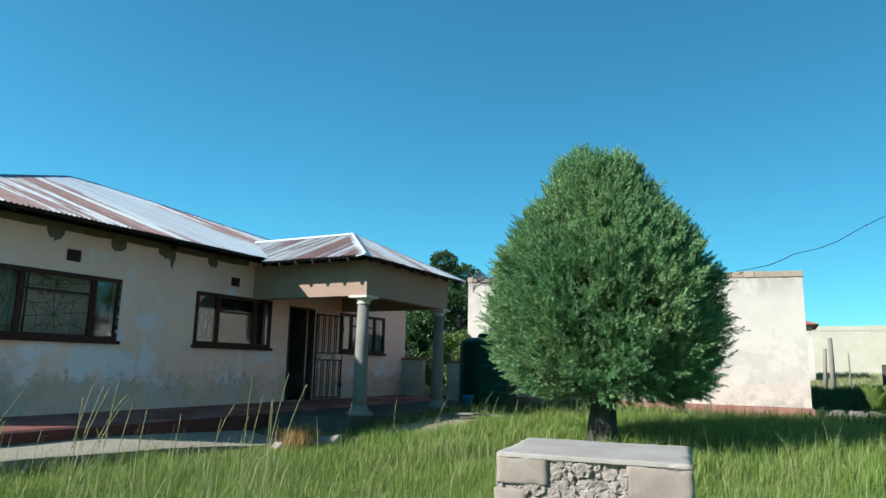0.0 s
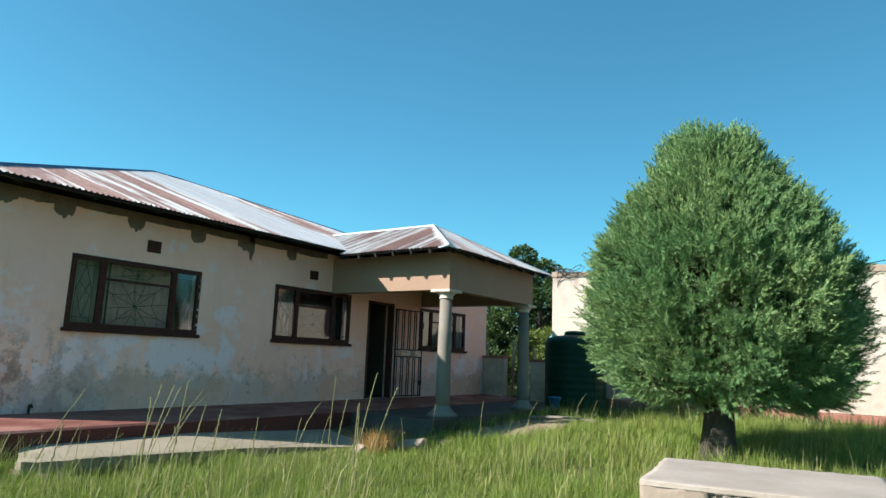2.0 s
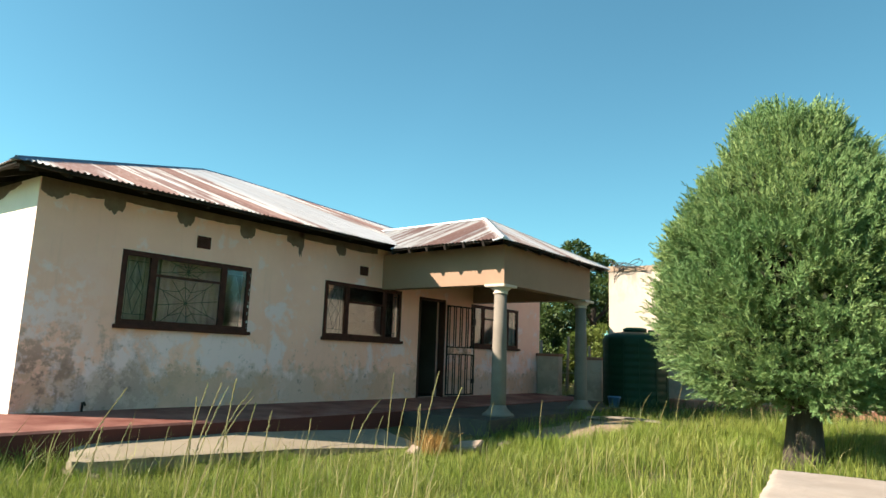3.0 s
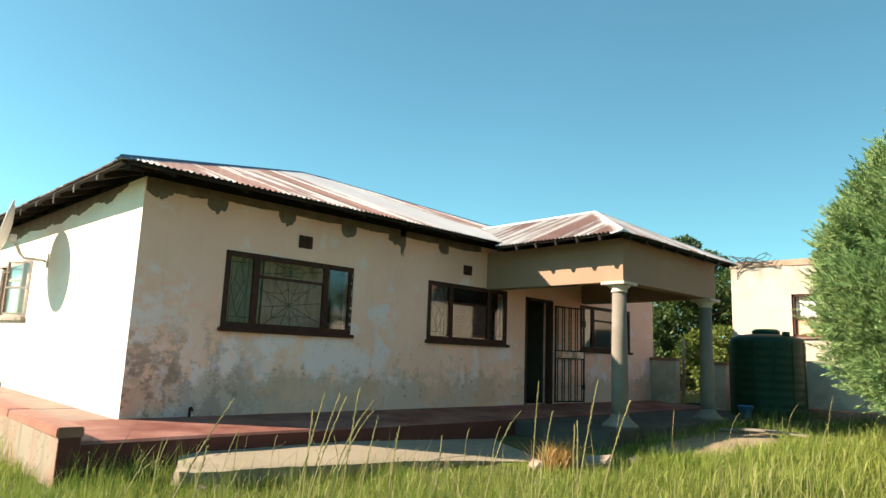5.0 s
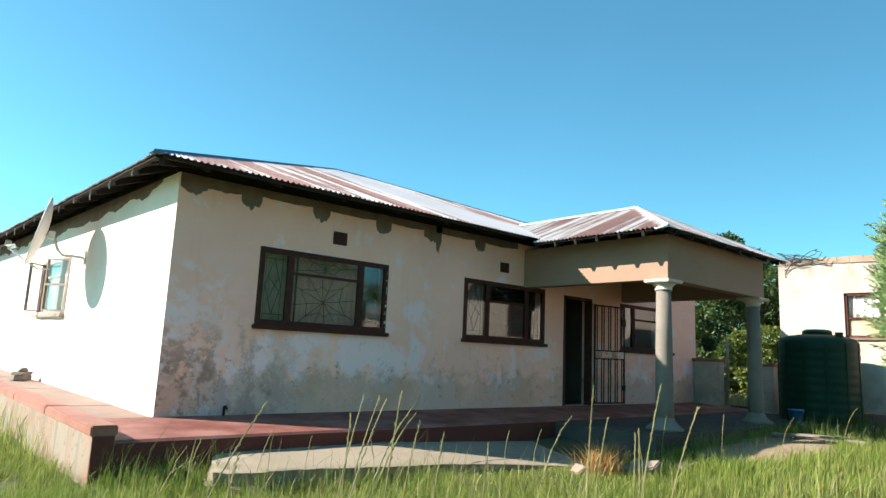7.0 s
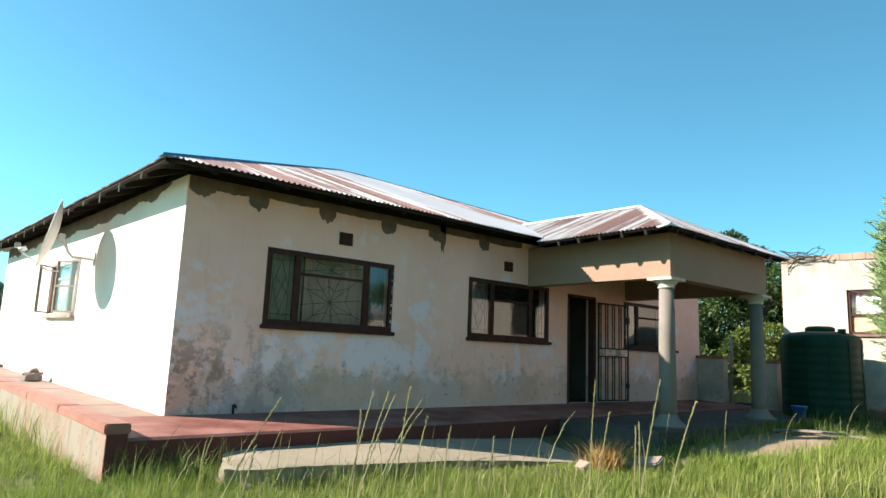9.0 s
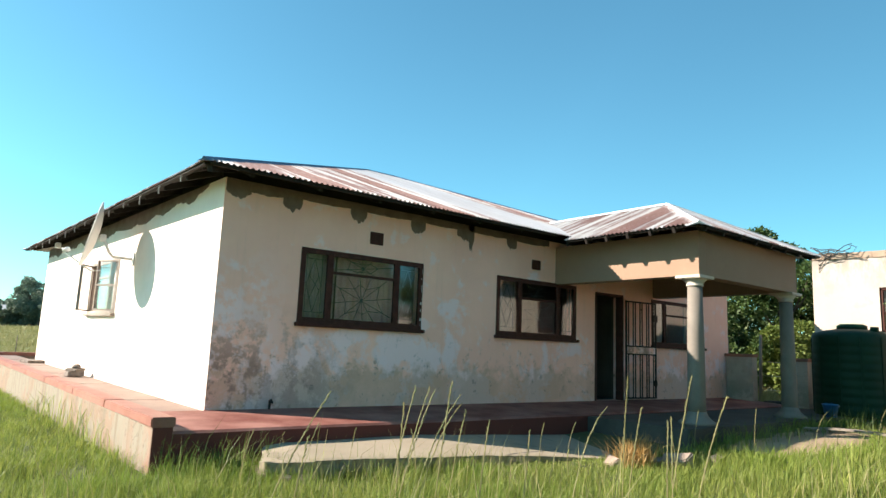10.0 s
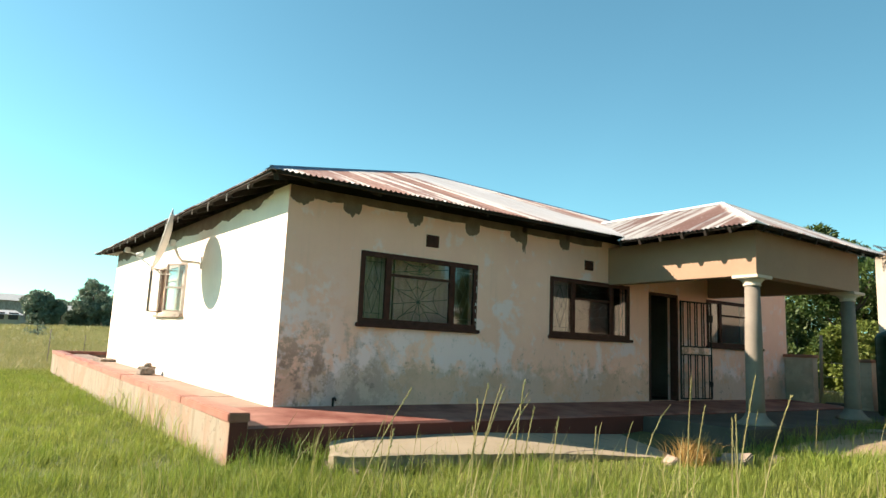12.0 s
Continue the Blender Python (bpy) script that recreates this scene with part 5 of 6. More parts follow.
def leafy(name, x, y, h, spread, leaves, size, material, seed, label, trunk_r=0.14, bare=0.25, group=""):
    """A broad-leaved tree: trunk, limbs, and clumps of small leaves at the limbs' ends."""
    rng = np.random.default_rng(seed)
    g = float(ground_z(x, y))
    tree = thing(name, label, "tree", group, at=(x, y, g - 0.03))
    bm = bmesh.new()
    tube(bm, [(0, 0, 0), (0.05, 0.02, h * 0.2), (-0.04, 0.05, h * 0.45), (0.03, 0, h * 0.7)], trunk_r, 8, trunk_r * 0.4)
    clumps = []
    for k in range(26):
        a, zz = rng.uniform(0, 6.28), rng.uniform(bare, 1.0)
        rr = spread * math.sqrt(max(0.05, 1 - ((zz - 0.62) / 0.45) ** 2)) * rng.uniform(0.35, 1.0)
        c = Vector((rr * math.cos(a), rr * math.sin(a), h * zz * 0.95))
        clumps.append((c, spread * rng.uniform(0.24, 0.42)))
        if k % 2 == 0:
            tube(bm, [(0, 0, h * (0.15 + 0.5 * zz * 0.8)), c * 0.5 + Vector((0, 0, h * 0.25 * zz)), c], trunk_r * 0.3, 5, 0.01)
    part("trunk", bm, BARK, tree)
    cc = np.array([c for c, r in clumps])
    cr = np.array([r for c, r in clumps])
    pick = rng.integers(0, len(clumps), leaves)
    v = rng.normal(0, 1, (leaves, 3))
    v /= np.linalg.norm(v, axis=1, keepdims=True)
    p = cc[pick] + v * (cr[pick] * rng.uniform(0.35, 1.0, leaves) ** 0.5)[:, None] * np.array([1, 1, 0.8])
    d = v * 0.6 + rng.normal(0, 0.6, (leaves, 3))
    d /= np.linalg.norm(d, axis=1, keepdims=True)
    w = np.cross(d, rng.normal(0, 1, (leaves, 3)))
    w /= np.linalg.norm(w, axis=1, keepdims=True)
    L = (size * rng.uniform(0.6, 1.3, leaves))[:, None]
    q = np.stack([p, p + d * L * 0.45 + w * L * 0.28, p + d * L, p + d * L * 0.45 - w * L * 0.28], 1).reshape(-1, 3)
    fast_mesh("crown", q, np.arange(len(q)), np.arange(0, len(q), 4), material, tree)
    return tree


leafy("tree", -2.0, 19.8, 5.35, 2.0, 26000, 0.14, LEAF, 21, "leafy green yard tree behind the porch", 0.2, 0.1)
leafy("tree", -4.6, 21.0, 4.4, 2.1, 20000, 0.14, LEAF, 22, "leafy green yard tree behind the house", 0.18, 0.08)
leafy("tree", -1.2, 22.5, 3.9, 1.9, 18000, 0.14, LEAF, 23, "dark green yard tree at the back of the yard", 0.16, 0.08)
leafy("tree", 0.4, 21.5, 4.2, 1.8, 18000, 0.14, LEAF, 27, "dark green tree behind the fence posts", 0.16, 0.05)
leafy("shrub", -0.9, 17.3, 2.3, 0.9, 8000, 0.12, LEAF_LIGHT, 24, "light green shrub behind the porch", 0.06, 0.05)
leafy("shrub", -2.2, 17.0, 2.4, 1.1, 9000, 0.12, LEAF, 25, "dark green shrub behind the porch", 0.06, 0.05)
leafy("shrub", -3.7, 17.8, 2.6, 1.2, 9000, 0.12, LEAF, 26, "dark green shrub behind the house", 0.06, 0.05)

# ---- yard fence behind ----
def post(x, y, h, r, lean, label, group):
    g = float(ground_z(x, y))
    bm = tube(bmesh.new(), [(x, y, g - 0.05), (x + lean * 0.5, y, g + h * 0.5), (x + lean, y, g + h)], r, 7, r * 0.8)
    return tagged(part("fence_post", bm, GREY_WOOD), label, "post", group)


for i, x in enumerate((-2.2, -1.1, -0.2, 0.5, 1.3, 2.1)):
    post(x, 14.2 + 0.1 * (i % 2), 1.45 + 0.12 * (i % 3), 0.045, 0.05 * (i % 3 - 1), "weathered wooden fence post behind the porch", "yard fence posts")
for k in range(3):
    tagged(part("fence_wire", tube(bmesh.new(), [(-2.2, 14.2, 0.6 + 0.35 * k), (2.1, 14.25, 0.62 + 0.35 * k)], 0.004, 5), GALV), "thin wire strand of the yard fence", "fence wire", "yard fence wires")


# ---- distance: trees and houses across the field ----
rnd = random.Random(17)
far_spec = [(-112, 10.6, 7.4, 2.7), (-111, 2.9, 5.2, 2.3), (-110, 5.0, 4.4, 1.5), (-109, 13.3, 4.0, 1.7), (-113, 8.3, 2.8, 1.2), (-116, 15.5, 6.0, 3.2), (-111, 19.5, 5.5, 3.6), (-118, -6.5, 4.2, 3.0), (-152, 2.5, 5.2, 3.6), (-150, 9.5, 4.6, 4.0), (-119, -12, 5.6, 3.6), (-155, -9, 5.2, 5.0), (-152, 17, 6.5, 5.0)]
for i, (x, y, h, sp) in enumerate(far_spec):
    leafy("far_tree", x, y, h, sp, 9000, 0.42, LEAF_HAZED, 60 + i, "tree on the far side of the field with haze in its leaf colour", 0.25, 0.02, "far trees across the field")
leafy("field_bush", -60, 0.6, 1.3, 0.9, 900, 0.14, LEAF_HAZED, 81, "small dark bush standing in the field", 0.05, 0.0)


def cottage(x, y, w, d, h, wall, roof_mat, label, n_win=2, face=1):
    """A small far house: walls, gable roof, windows and a door."""
    g = float(ground_z(x, y))
    c = thing("cottage", label, "house", "far houses")
    part("wall", boxes((x - d / 2, x + d / 2, y - w / 2, y + w / 2, g - 0.3, g + h)), wall, c)
    bm = bmesh.new()
    e = 0.4
    lo = [bm.verts.new((x + sx * (d / 2 + e), y + sy * (w / 2 + e), g + h)) for sx, sy in ((-1, -1), (1, -1), (1, 1), (-1, 1))]
    hi = [bm.verts.new((x, y + sy * (w / 2 + e - d / 3), g + h + d * 0.22)) for sy in (-1, 1)]
    bm.faces.new((lo[0], lo[3], hi[1], hi[0]))
    bm.faces.new((lo[2], lo[1], hi[0], hi[1]))
    bm.faces.new((lo[1], lo[0], hi[0]))
    bm.faces.new((lo[3], lo[2], hi[1]))
    bm.faces.new(lo)
    bmesh.ops.recalc_face_normals(bm, faces=bm.faces)
    part("roof", bm, roof_mat, c)
    for k in range(n_win):
        yy = y - w / 2 + w * (k + 0.5) / n_win
        wn2 = part("window", boxes((x + d / 2 + 0.004, x + d / 2 + 0.05, yy - 0.6, yy + 0.6, g + 1.0, g + 2.0)), STEEL, c)
        part("pane", boxes((x + d / 2 + 0.05, x + d / 2 + 0.06, yy - 0.52, yy + 0.52, g + 1.08, g + 1.92)), DARK, wn2)
    return c


cottage(-119, 7.4, 5, 5, 2.4, CREAM_WALL, ROOF_GREY, "pale cottage with a grey metal roof beyond the field")
cottage(-106, -1.0, 3.4, 3, 1.7, CREAM_WALL, ROOF_GREY, "small cream cottage with a grey metal roof beyond the field")
cottage(-138, -1.0, 12, 6, 4.2, WHITE_WALL, ROOF_GREY, "long white building with a pale roof beyond the field", 3)

cottage(-117, 12.0, 3.2, 3, 2.1, WHITE_WALL, ROOF_GREY, "small white cottage with a pale roof under the far trees", 1)

# the neighbour's yard, which the front windows mirror
g = float(ground_z(31, 22))
mirrored = thing("neighbour_house", "pale plastered house with a low grey roof across the yard", "house")
part("wall", boxes((30.0, 37.0, 19.0, 25.2, g - 0.2, g + 3.3)), SIDE_PAINT, mirrored)
bm = bmesh.new()
lo = [bm.verts.new(p) for p in ((29.6, 18.6, g + 3.3), (37.4, 18.6, g + 3.3), (37.4, 25.6, g + 3.3), (29.6, 25.6, g + 3.3))]
hi = [bm.verts.new((33.5, y, g + 4.7)) for y in (20.5, 23.7)]
for f in ((lo[0], lo[1], hi[0]), (lo[1], lo[2], hi[1], hi[0]), (lo[2], lo[3], hi[1]), (lo[3], lo[0], hi[0], hi[1]), lo[::-1]):
    bm.faces.new(f)
bmesh.ops.recalc_face_normals(bm, faces=bm.faces)
part("roof", bm, ROOF_GREY, mirrored)
for y in (20.2, 23.2):
    nw = part("window", boxes((29.95, 29.995, y - 0.6, y + 0.6, g + 1.0, g + 2.0)), STEEL, mirrored)
    part("pane", boxes((29.94, 29.95, y - 0.52, y + 0.52, g + 1.08, g + 1.92)), DARK, nw)
for i, (x, y, h, sp) in enumerate(((30.0, 26.6, 8.6, 2.3), (33.0, 30.5, 8.6, 2.8), (29.0, 33.0, 5.6, 2.2), (40.0, 19.0, 4.8, 3.0))):
    leafy("tree", x, y, h, sp, 7000, 0.26, LEAF, 140 + i, "dark leafy tree beside the neighbour's house", 0.2, 0.08, "trees across the yard")

# houses seen past the outbuilding
g = float(ground_z(13, 40))
yard = thing("cream_house", "cream flat-roofed house with a high parapet far behind the yard", "house")
part("wall", boxes((10.6, 21.0, 40.0, 46.0, g - 0.3, g + 2.45), bevel=0.02), CREAM_WALL, yard)
bm = boxes((10.59, 21.0, 39.985, 40.2, g + 2.45, g + 2.72))
bmesh.ops.subdivide_edges(bm, edges=[e for e in bm.edges if abs(e.verts[0].co.x - e.verts[1].co.x) > 1], cuts=24)
for v in bm.verts:
    if v.co.z > g + 2.6:
        v.co.z += 0.07 * noise.noise(Vector((v.co.x * 1.7, 0, 3)))
part("parapet", bm, CREAM_WALL, yard)
part("door", boxes((14.6, 15.5, 39.94, 39.99, g, g + 2.0)), WOOD, yard)
far_house = thing("red_roofed_house", "small grey house with a red roof behind the outbuilding", "house")
g = float(ground_z(10.4, 31))
part("wall", boxes((7.2, 10.68, 31, 35, g - 0.2, g + 2.6)), WHITE_WALL, far_house)
bm = bmesh.new()
lo = [bm.verts.new(p) for p in ((6.8, 30.6, g + 2.6), (10.97, 30.6, g + 2.6), (10.97, 35.4, g + 2.6), (6.8, 35.4, g + 2.6))]
tip = bm.verts.new((8.9, 33, g + 3.4))
for i in range(4):
    bm.faces.new((lo[i], lo[(i + 1) % 4], tip))
bm.faces.new(lo[::-1])
part("roof", bm, ROOF_RED, far_house)
for i, (x, y, h) in enumerate(((11.06, 25.0, 1.95), (10.8, 25.2, 1.55), (11.62, 25.0, 1.4), (13.6, 24.0, 1.9))):
    post(x, y, h, (0.10, 0.08, 0.035, 0.07)[i], 0.08 * (i % 2), "thick weathered post standing in the back yard", "back yard posts")
stump = post(12.05, 18.6, 1.15, 0.11, 0.0, "thick dark post stub standing in the back yard", "back yard posts")
stump.data.materials[0] = BARK
for x, y, h in ((-21.4, -1.0, 1.35), (-31.0, 1.25, 1.0), (-26, -3.2, 0.8)):
    post(x, y, h, 0.022, 0.09, "dark leaning fence post standing in the field", "field fence posts")

# kerb stones and a bed with fleshy plants
bed = thing("stone_kerb", "row of rough pale kerb stones edging the yard bed", "kerb", kind="structure")
rnd = random.Random(6)
for i in range(7):
    x = 10.2 + 0.33 * i
    part("stone", stone(bmesh.new(), (x, 13.0 + 0.05 * rnd.random(), 0.38), (0.20, 0.16, 0.12), i * 3.3), RUBBLE, bed)


def agave(x, y, z, r, seed):
    rnd = random.Random(seed)
    plant = thing("fleshy_plant", "bright green fleshy-leaved plant growing in the stone bed", "plant", "plants in the stone bed", at=(x, y, z))
    for k in range(11):
        a = k * 2.4 + rnd.uniform(-0.2, 0.2)
        up = rnd.uniform(0.9, 2.2)
        bm = bmesh.new()
        last = None
        for i in range(7):
            f = i / 6
            d = Vector((math.cos(a), math.sin(a), 0))
            p = d * (r * (0.08 + 0.75 * f / up)) + Vector((0, 0, r * (0.2 + 1.05 * f * min(up, 1.1)) - 0.35 * r * f * f))
            w = 0.11 * r * math.sin(math.pi * min(1, 0.2 + 0.8 * f)) * 2 + 0.004
            s2 = Vector((-d.y, d.x, 0)) * w
            ring = [bm.verts.new(p - s2), bm.verts.new(p + Vector((0, 0, -0.03 * r))), bm.verts.new(p + s2)]
            if last:
                bm.faces.new((last[0], last[1], ring[1], ring[0])).smooth = True
                bm.faces.new((last[1], last[2], ring[2], ring[1])).smooth = True
            last = ring
        ob = part("leaf", bm, LEAF_LIGHT, plant)
        ob.modifiers.new("thickness", "SOLIDIFY").thickness = 0.008


for i, (x, y, r) in enumerate(((11.3, 13.3, 0.66), (11.75, 13.4, 0.6), (12.25, 13.3, 0.62))):
    agave(x, y, 0.40, r, 30 + i)

# rubble at the end of the apron
for i, (x, y, r) in enumerate(((1.93, -0.06, 0.085), (2.14, 0.06, 0.06), (1.74, -0.02, 0.07), (2.24, 0.22, 0.055), (3.32, 3.42, 0.10), (3.74, 4.0, 0.15), (3.5, 3.95, 0.08), (3.86, 4.6, 0.10))):
    z = float(ground_z(x, y)) + r * 0.35
    chunk_bm = boxes((-r, r, -0.7 * r, 0.7 * r, -r * 0.6, r * 0.6), bevel=r * 0.12, m=Matrix.Translation((x, y, z)) @ Euler((0.2 * i, 0.15, 0.7 * i)).to_matrix().to_4x4())
    for v in chunk_bm.verts:
        v.co += noise.noise_vector(v.co * 6) * r * 0.35
    tagged(part("rubble_stone", chunk_bm, BLOCK), "pale broken concrete lump lying in the grass", "stone", "rubble by the apron")


# ---- tall grass stalks with seed heads ----
def stalk(x, y, h, lean_x, lean_y, droop, seed):
    rnd = random.Random(seed)
    g = float(ground_z(x, y))
    st = thing("grass_stalk", "tall dry seeding grass stalk rising before the apron", "grass", "tall grass stalks", at=(x, y, g - 0.02))
    pts = []
    for i in range(9):
        f = i / 8
        pts.append((lean_x * f * f + 0.01 * math.sin(3 * f + seed), lean_y * f * f, h * f - droop * h * f ** 4))
    part("stem", tube(bmesh.new(), pts[:7], 0.0027, 4, 0.0018), STRAW, st)
    bm = tube(bmesh.new(), pts[5:], 0.0032, 5, 0.0022)
    for k in range(34):
        f = 0.66 + 0.34 * k / 34
        i = min(7, int(f * 8))
        p = Vector(pts[i]).lerp(Vector(pts[i + 1]), f * 8 - i)
        d = (Vector(pts[i + 1]) - Vector(pts[i])).normalized()
        o = Vector((rnd.uniform(-1, 1), rnd.uniform(-1, 1), rnd.uniform(-1, 1))) * 0.007
        q = p + d * 0.022 + o
        w = d.orthogonal().normalized() * 0.0035
        bm.faces.new([bm.verts.new(v) for v in (p + o * 0.4, p.lerp(q, 0.5) + w, q, p.lerp(q, 0.5) - w)])
    part("seed_head", bm, STRAW, st)
    for k in range(2):
        a = rnd.uniform(0, 6.28)
        b0 = Vector(pts[1 + k])
        bm = bmesh.new()
        last = None
        for i in range(6):
            f = i / 5
            p = b0 + Vector((math.cos(a), math.sin(a), 0)) * (0.22 * f) + Vector((0, 0, 0.22 * f - 0.16 * f * f))
            w = Vector((-math.sin(a), math.cos(a), 0)) * (0.005 * (1 - f) + 0.0006)
            ring = [bm.verts.new(p - w), bm.verts.new(p + w)]
            if last:
                bm.faces.new((last[0], last[1], ring[1], ring[0]))
            last = ring
        part("leaf", bm, GRASS, st)


STALKS = [(5.15, -1.62, 1.08, 0.09, 0.34, 0), (5.25, -0.98, 1.1, 0.02, 0.17, 0), (5.25, -0.93, 1.1, 0.02, 0.21, 0), (5.2, -0.9, 1.07, -0.1, 0.34, 0), (5.24, -0.89, 1.02, -0.02, 0.04, 0), (5.55, -0.92, 1.14, 0.03, 0.07, 0),
          (5.3, -0.92, 1.17, -0.15, 0.5, 0.1), (5.32, -0.9, 1.17, -0.17, 0.5, 0.14), (5.5, 0.03, 1.18, -0.02, 0.42, 0.16), (5.74, 0.22, 1.17, 0.02, 0.03, 0), (5.7, 0.3, 1.01, 0.02, 0.12, 0), (6.08, 0.08, 1.2, 0.03, 0.19, 0), (6.2, 0.03, 1.16, 0.09, 0.25, 0.04),
          (6.1, 0.1, 1, -0.02, 0.05, 0), (6.06, 0.12, 0.97, -0.01, 0.06, 0), (5.5, -0.6, 0.94, 0, 0.08, 0), (5.2, -0.55, 0.97, 0, 0.13, 0), (5.3, -1.5, 0.9, 0.02, 0.08, 0), (5.4, -0.2, 0.87, 0, 0.06, 0),
          (2.3, 0.62, 0.5, 0.03, 0.05, 0), (2.62, 1.2, 0.5, -0.02, -0.05, 0), (2.9, 2.65, 0.5, 0.03, 0.05, 0), (3.0, 3.0, 0.5, 0.05, 0.07, 0), (3.5, 4.75, 0.6, 0.02, 0.05, 0), (2.2, 0.2, 0.55, 0.05, 0.1, 0), (2.05, -0.35, 0.5, 0.05, 0.08, 0), (3.8, 5.6, 0.6, 0.02, 0.08, 0), (4.2, 6.4, 0.6, 0.1, 0.2, 0.1), (4.6, 7.4, 0.7, 0.1, 0.28, 0.1), (4.8, 8.6, 0.75, 0.05, 0.2, 0), (5.6, 5.4, 0.7, 0.1, 0.12, 0), (-6.5, -1.9, 0.6, 0.1, 0.05, 0), (-1.2, -1.6, 0.55, 0.05, 0.1, 0)]
for i, sp in enumerate(STALKS):
    stalk(*sp, i)


# ---- grass ----
def blades(name, x, y, h, w, material, seed, label, category="grass", bend=0.62, heading=None):
    """A sward: every blade a bent, tapering strip rooted in the ground."""
    rng = np.random.default_rng(seed)
    n = len(x)
    z = ground_z(x, y)
    a = rng.uniform(0, 2 * np.pi, n) if heading is None else heading + rng.normal(0, 0.8, n)
    face = rng.uniform(0, 2 * np.pi, n)
    b = h * np.abs(rng.normal(0, bend, n))
    dx, dy = np.cos(a) * b + 0.08 * h, np.sin(a) * b + 0.05 * h
    wx, wy = np.cos(face) * w / 2, np.sin(face) * w / 2
    top = h * np.sqrt(np.clip(1 - (b / h) ** 2 * 0.35, 0.3, 1))
    v = np.empty((n, 5, 3))
    v[:, 0] = np.stack([x - wx, y - wy, z - 0.02], 1)
    v[:, 1] = np.stack([x + wx, y + wy, z - 0.02], 1)
    v[:, 2] = np.stack([x + dx * 0.3 + wx * 0.8, y + dy * 0.3 + wy * 0.8, z + top * 0.58], 1)
    v[:, 3] = np.stack([x + dx * 0.3 - wx * 0.8, y + dy * 0.3 - wy * 0.8, z + top * 0.58], 1)
    v[:, 4] = np.stack([x + dx, y + dy, z + top], 1)
    i5 = np.arange(n)[:, None] * 5
    loops = (i5 + np.array([0, 1, 2, 3, 3, 2, 4])).ravel()
    starts = (np.arange(n)[:, None] * 7 + np.array([0, 4])).ravel()
    ob = fast_mesh(name, v.reshape(-1, 3), loops, starts, material)
    return tagged(ob, label, category, kind="stuff")


def scatter(x0, x1, y0, y1, per_m2, seed, clump=0.06):
    rng = np.random.default_rng(seed)
    n = int((x1 - x0) * (y1 - y0) * per_m2)
    k = max(1, n // 7)
    cx, cy = rng.uniform(x0, x1, k), rng.uniform(y0, y1, k)
    pick = rng.integers(0, k, n)
    return cx[pick] + rng.normal(0, clump, n), cy[pick] + rng.normal(0, clump, n), rng


def drift(x, y):
    return 0.5 + 0.25 * np.sin(1.7 * x + 0.8 * y) * np.cos(1.3 * y - 0.4 * x) + 0.15 * np.sin(4.1 * x - 2.3 * y + 1) + 0.1 * np.sin(6.7 * y + 3.1 * x)


def apron_edge(y):
    return np.interp(y, [0.0, 0.1, 0.75, 1.6, 2.5, 3.35, 3.95, 4.7, 5.4], [1.3, 2.0, 2.16, 2.36, 2.56, 2.76, 3.0, 3.1, 3.2])


def open_ground(x, y):
    ok = np.ones(len(x), bool)
    ok &= ~((x < 1.38) & (y > -1.0 + 0.026 * np.minimum(x, 0)) & (x > -15.0))
    ok &= ~((x < apron_edge(y)) & (x > -15.0) & (y > 0.0) & (y < 5.5))
    ok &= ~((x < 3.1) & (x > -15.0) & (y >= 5.4))
    ok &= ~((x < 4.25) & (x > -15.0) & (y > 10.1))
    ok &= ~((y > 12.0) & (x < 10.1) & (x > -15.0) & (y < 21.7))
    path = ((x - 3.75) / 0.62) ** 2 + ((y - 7.2) / 1.75) ** 2
    ok &= path > 0.75 + 0.5 * drift(3 * x, 3 * y)
    c, s2 = math.cos(radians(8)), math.sin(radians(8))
    u, v = (x - 8.52) * c + (y - 0.56) * s2, -(x - 8.52) * s2 + (y - 0.56) * c
    ok &= ~((np.abs(u) < 0.6) & (np.abs(v) < 0.5))
    ok &= (x - 7.22) ** 2 + (y - 5.75) ** 2 > 0.09
    return ok


def sward(name, region, per, seed, h0, h1, w, material, label, bend=0.62):
    rng = np.random.default_rng(seed)
    n = int((region[1] - region[0]) * (region[3] - region[2]) * per)
    k = max(1, n // 15)
    # blades grow in tufts that share a height and a lean
    tx, ty = rng.uniform(region[0], region[1], k), rng.uniform(region[2], region[3], k)
    size, head, wide = rng.uniform(0.5, 1.4, k), rng.uniform(0, 2 * np.pi, k), rng.uniform(0.03, 0.09, k) * max(1.0, math.sqrt(1500 / per))
    pick = rng.integers(0, k, n)
    x, y = tx[pick] + rng.normal(0, 1, n) * wide[pick], ty[pick] + rng.normal(0, 1, n) * wide[pick]
    ok = open_ground(x, y)
    x, y, pick = x[ok], y[ok], pick[ok]
    h = (h0 + (h1 - h0) * np.clip(drift(x, y), 0, 1)) * size[pick] * rng.uniform(0.6, 1.25, len(x))
    edge = np.clip((x - apron_edge(y)) / 1.6, 0.0, 1.0)
    h = np.where((y > -2.2) & (y < 6) & (x > 0), h * (np.interp(y, [1.6, 2.4], [1.35, 0.5]) + np.interp(y, [1.6, 2.4], [-0.35, 0.5]) * edge), h)
    h = np.where((y > 6.5) & (x > 2) & (x < 5.2), h * 0.55, h)
    h = np.where((y > 10.2) & (x > 4.5) & (x < 11), h * 0.7, h)
    blades(name, x, y, h, w * rng.uniform(0.6, 1.3, len(x)), material, seed + 100, label, bend=bend, heading=head[pick])


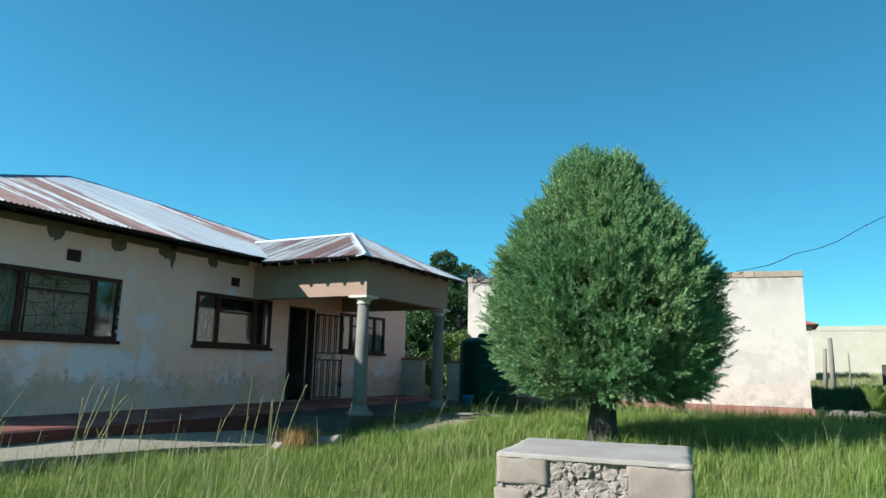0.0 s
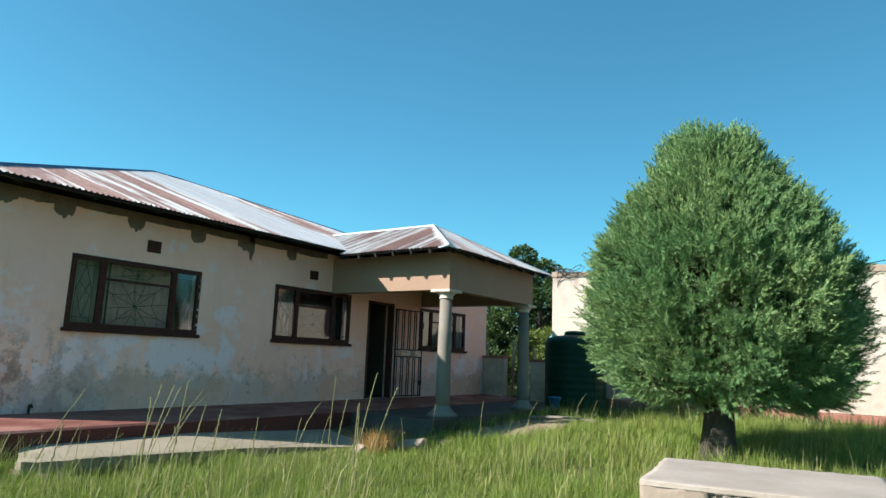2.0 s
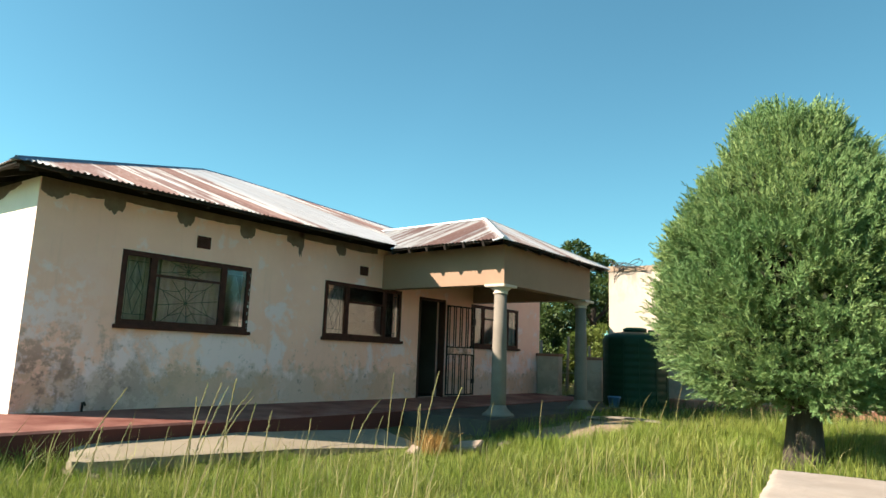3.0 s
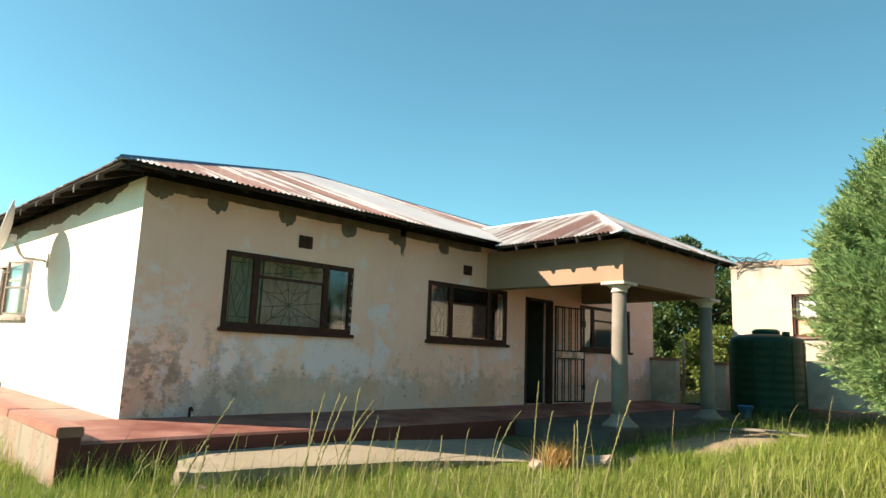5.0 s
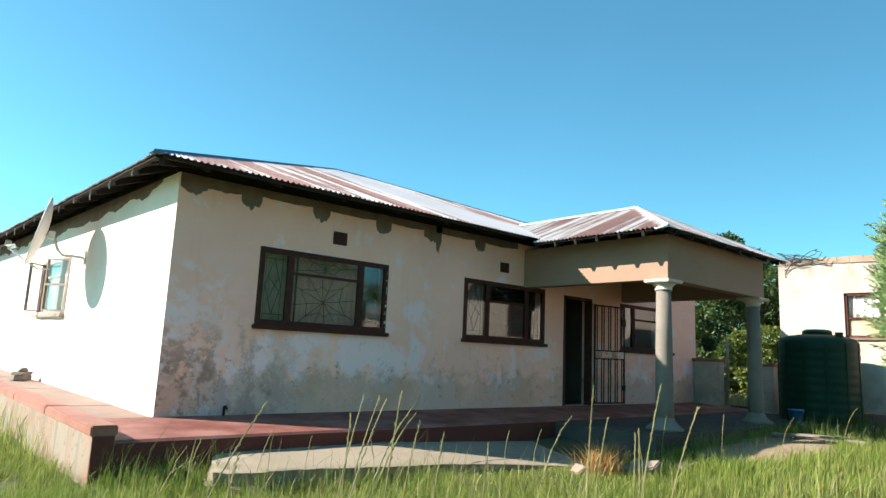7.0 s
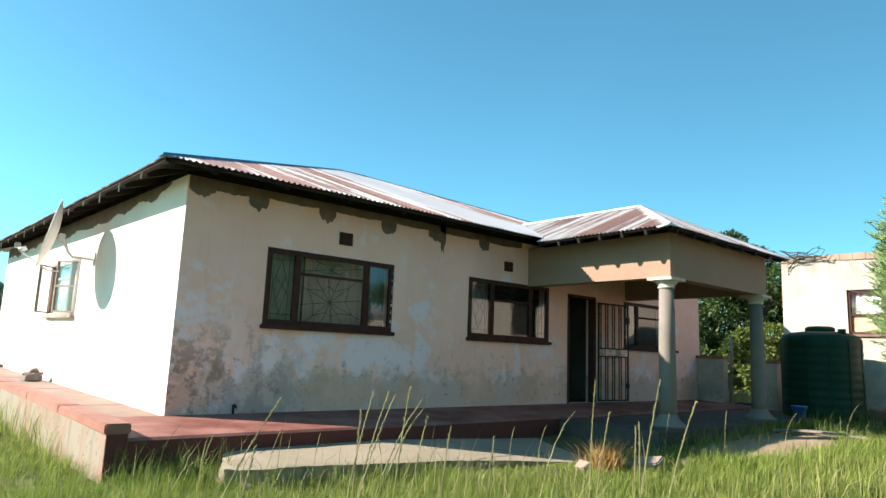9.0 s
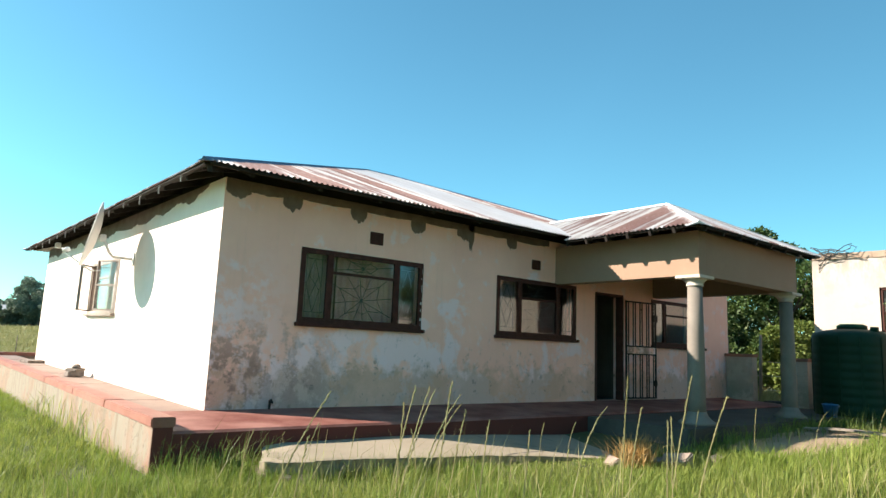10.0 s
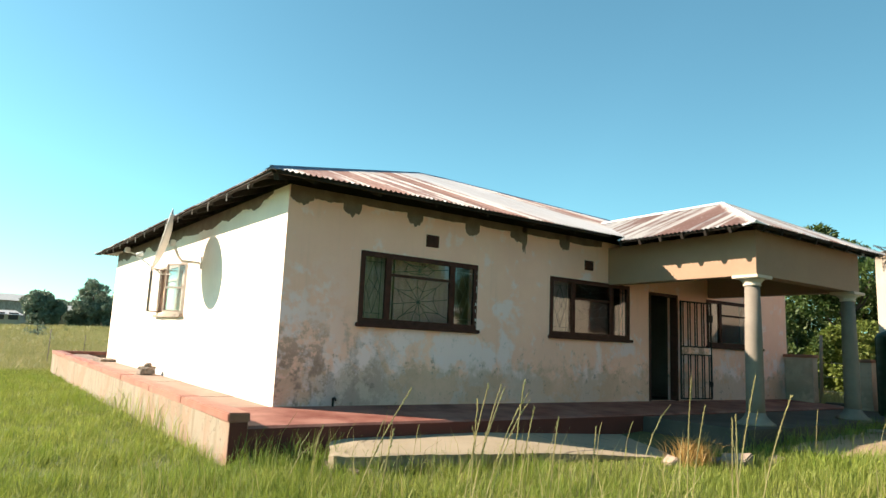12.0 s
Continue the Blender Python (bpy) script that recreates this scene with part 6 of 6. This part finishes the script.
sward("grass", (1.3, 11.5, -3.4, 4.0), 2500, 1, 0.065, 0.19, 0.0045, GRASS, "long bright green meadow grass before the house", 0.75)
sward("grass", (1.3, 11.5, -3.4, 4.0), 380, 41, 0.09, 0.21, 0.0065, GRASS, "broad arching blades among the meadow grass", 1.25)
sward("grass", (3.0, 13.0, 4.0, 12.2), 1150, 2, 0.12, 0.28, 0.0075, GRASS, "long bright green meadow grass under the conifer")
sward("grass", (-16.0, 1.3, -4.2, -0.9), 1700, 3, 0.06, 0.165, 0.005, GRASS, "long green meadow grass beside the parapet wall")
sward("grass", (-40.0, -15.0, -4.5, 4.5), 280, 14, 0.12, 0.28, 0.013, FIELD_GRASS, "long green grass behind the parapet wall")
sward("grass", (-78.0, -40.0, -7.0, 9.0), 90, 4, 0.18, 0.40, 0.03, FIELD_GRASS, "pale seeding grass of the open field")
sward("grass", (-116.0, -75.0, -10.0, 14.0), 22, 12, 0.3, 0.55, 0.07, FIELD_GRASS, "pale seeding grass on the far side of the field")
sward("grass", (9.8, 15.0, 12.2, 26.0), 380, 5, 0.12, 0.30, 0.014, SHADED_GRASS, "back yard grass coloured dark for the outbuilding's shadow")
sward("grass", (9.8, 19.0, 26.0, 39.0), 120, 45, 0.12, 0.26, 0.02, FIELD_GRASS, "sunny green grass behind the back yard")
sward("grass", (2.0, 9.0, -2.4, 2.8), 24, 6, 0.30, 0.46, 0.006, STRAW, "thin straw-coloured grass stems among the meadow grass")
sward("grass", (4.0, 11.5, 2.8, 11.8), 14, 7, 0.30, 0.48, 0.007, STRAW, "thin straw-coloured grass stems near the conifer")
sward("grass", (-15.0, 18.0, -15.0, -3.4), 130, 15, 0.12, 0.28, 0.016, GRASS, "long green meadow grass of the open yard")
sward("grass", (11.5, 19.0, -3.4, 12.2), 200, 16, 0.12, 0.28, 0.014, GRASS, "long green meadow grass at the yard's edge")
sward("grass", (1.4, 9.6, -3.2, 4.0), 75, 31, 0.17, 0.30, 0.0038, SEED_GRASS, "fine pale seeding grass stems among the meadow grass")
sward("grass", (4.0, 11.5, 4.0, 11.8), 50, 32, 0.20, 0.36, 0.0045, SEED_GRASS, "fine pale seeding grass stems near the conifer")
rng = np.random.default_rng(33)
x, y = rng.uniform(-4.5, 0.2, 170), -1.0 - 0.22 * rng.uniform(0, 1, 170) ** 2
blades("weeds", x, y + 0.02 * x, 0.46 * rng.uniform(0.3, 1.2, 170), np.full(170, 0.010), SEED_GRASS, 133, "tall thin weeds growing against the parapet wall", "weeds", 0.4)
x, y, rng = scatter(-4, 2.2, 13.2, 19.0, 160, 8)
blades("grass", x, y, 0.3 * rng.uniform(0.5, 1.3, len(x)), np.full(len(x), 0.014), FIELD_GRASS, 108, "rough grass behind the porch")
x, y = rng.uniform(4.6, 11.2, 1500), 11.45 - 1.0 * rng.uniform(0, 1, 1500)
blades("weeds", x, y, 0.34 * rng.uniform(0.3, 1.2, 1500), np.full(1500, 0.012), SHADED_GRASS, 134, "rank weeds along the outbuilding's red stoep, coloured for shade", "weeds", 0.5)
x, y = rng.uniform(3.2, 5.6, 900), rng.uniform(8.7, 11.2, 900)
blades("weeds", x, y, 0.34 * rng.uniform(0.3, 1.2, 900), np.full(900, 0.010), SHADED_GRASS, 135, "weeds growing on the yard before the tank, coloured for shade", "weeds", 0.6)
x, y = rng.normal(3.42, 0.09, 420), rng.normal(3.64, 0.11, 420)
blades("dry_tuft", x, y, 0.33 * rng.uniform(0.4, 1.25, 420), np.full(420, 0.012), DRY_TUFT, 109, "dry orange grass tuft at the end of the apron", "grass", 0.7)
x, y = rng.uniform(1.36, 1.9, 150), rng.uniform(-0.9, 0.1, 150)
blades("weeds", x, y, 0.34 * rng.uniform(0.3, 1.3, 150), np.full(150, 0.009), LEAF_LIGHT, 110, "dark green weeds growing against the stoep", "weeds", 0.8)
x, y = rng.normal(3.35, 0.2, 500), rng.uniform(4.9, 9.5, 500)
blades("weeds", x, y, 0.26 * rng.uniform(0.3, 1.3, 500), np.full(500, 0.008), LEAF_LIGHT, 111, "scattered green weeds along the porch edge", "weeds", 0.7)


# ---- small things ----
tap = thing("wall_tap", "short black standpipe against the foot of the front wall", "tap")
part("pipe", tube(bmesh.new(), [(0.04, 0.80, 0.44), (0.04, 0.80, 0.56)], 0.016, 8), BLACK_STEEL, tap)
part("spout", tube(bmesh.new(), [(0.04, 0.80, 0.55), (0.08, 0.80, 0.565), (0.12, 0.80, 0.53)], 0.013, 8), BLACK_STEEL, tap)
plank = boxes((-0.65, 0.65, -0.09, 0.09, -0.015, 0.015), bevel=0.004)
bmesh.ops.subdivide_edges(plank, edges=[e for e in plank.edges if e.calc_length() > 0.5], cuts=8)
for v in plank.verts:
    v.co.z += 0.03 * math.cos(v.co.x * 2.6)
plank.transform(Matrix.Translation((3.95, 8.35, float(ground_z(3.95, 8.35)) + 0.05)) @ Matrix.Rotation(radians(12), 4, "Z"))
tagged(part("plank", plank, GREY_WOOD), "warped weathered plank lying on the bare earth", "plank")
tagged(part("step_block", boxes((0.72, 1.36, 12.40, 12.75, 0.2, 0.44), bevel=0.015), CONCRETE), "low concrete step between the porch piers", "step", kind="structure")
flakes = [o for o in house.children if o.name.startswith("window")][0]
rnd = random.Random(9)
for i in range(9):
    z = 1.62 + 0.1 * i
    z += rnd.uniform(-0.03, 0.03)
    h = rnd.uniform(0.015, 0.07)
    w = rnd.uniform(0.006, 0.026)
    part("paint_flake", boxes((0.012, 0.0145, 3.112 + rnd.uniform(-0.01, 0.008), 3.112 + w, z, z + h)), WHITE_CAP, flakes)
bulb = thing("porch_lamp", "small bulkhead lamp under the porch soffit", "lamp")
part("holder", lathe([(0.035, 3.02), (0.045, 3.06), (0.045, 3.099)], 16, (1.4, 7.7)), BLACK_STEEL, bulb)
part("bulb", lathe([(0.004, 2.93), (0.025, 2.945), (0.032, 2.975), (0.02, 3.01), (0.018, 3.02)], 16, (1.4, 7.7)), WHITE_CAP, bulb)
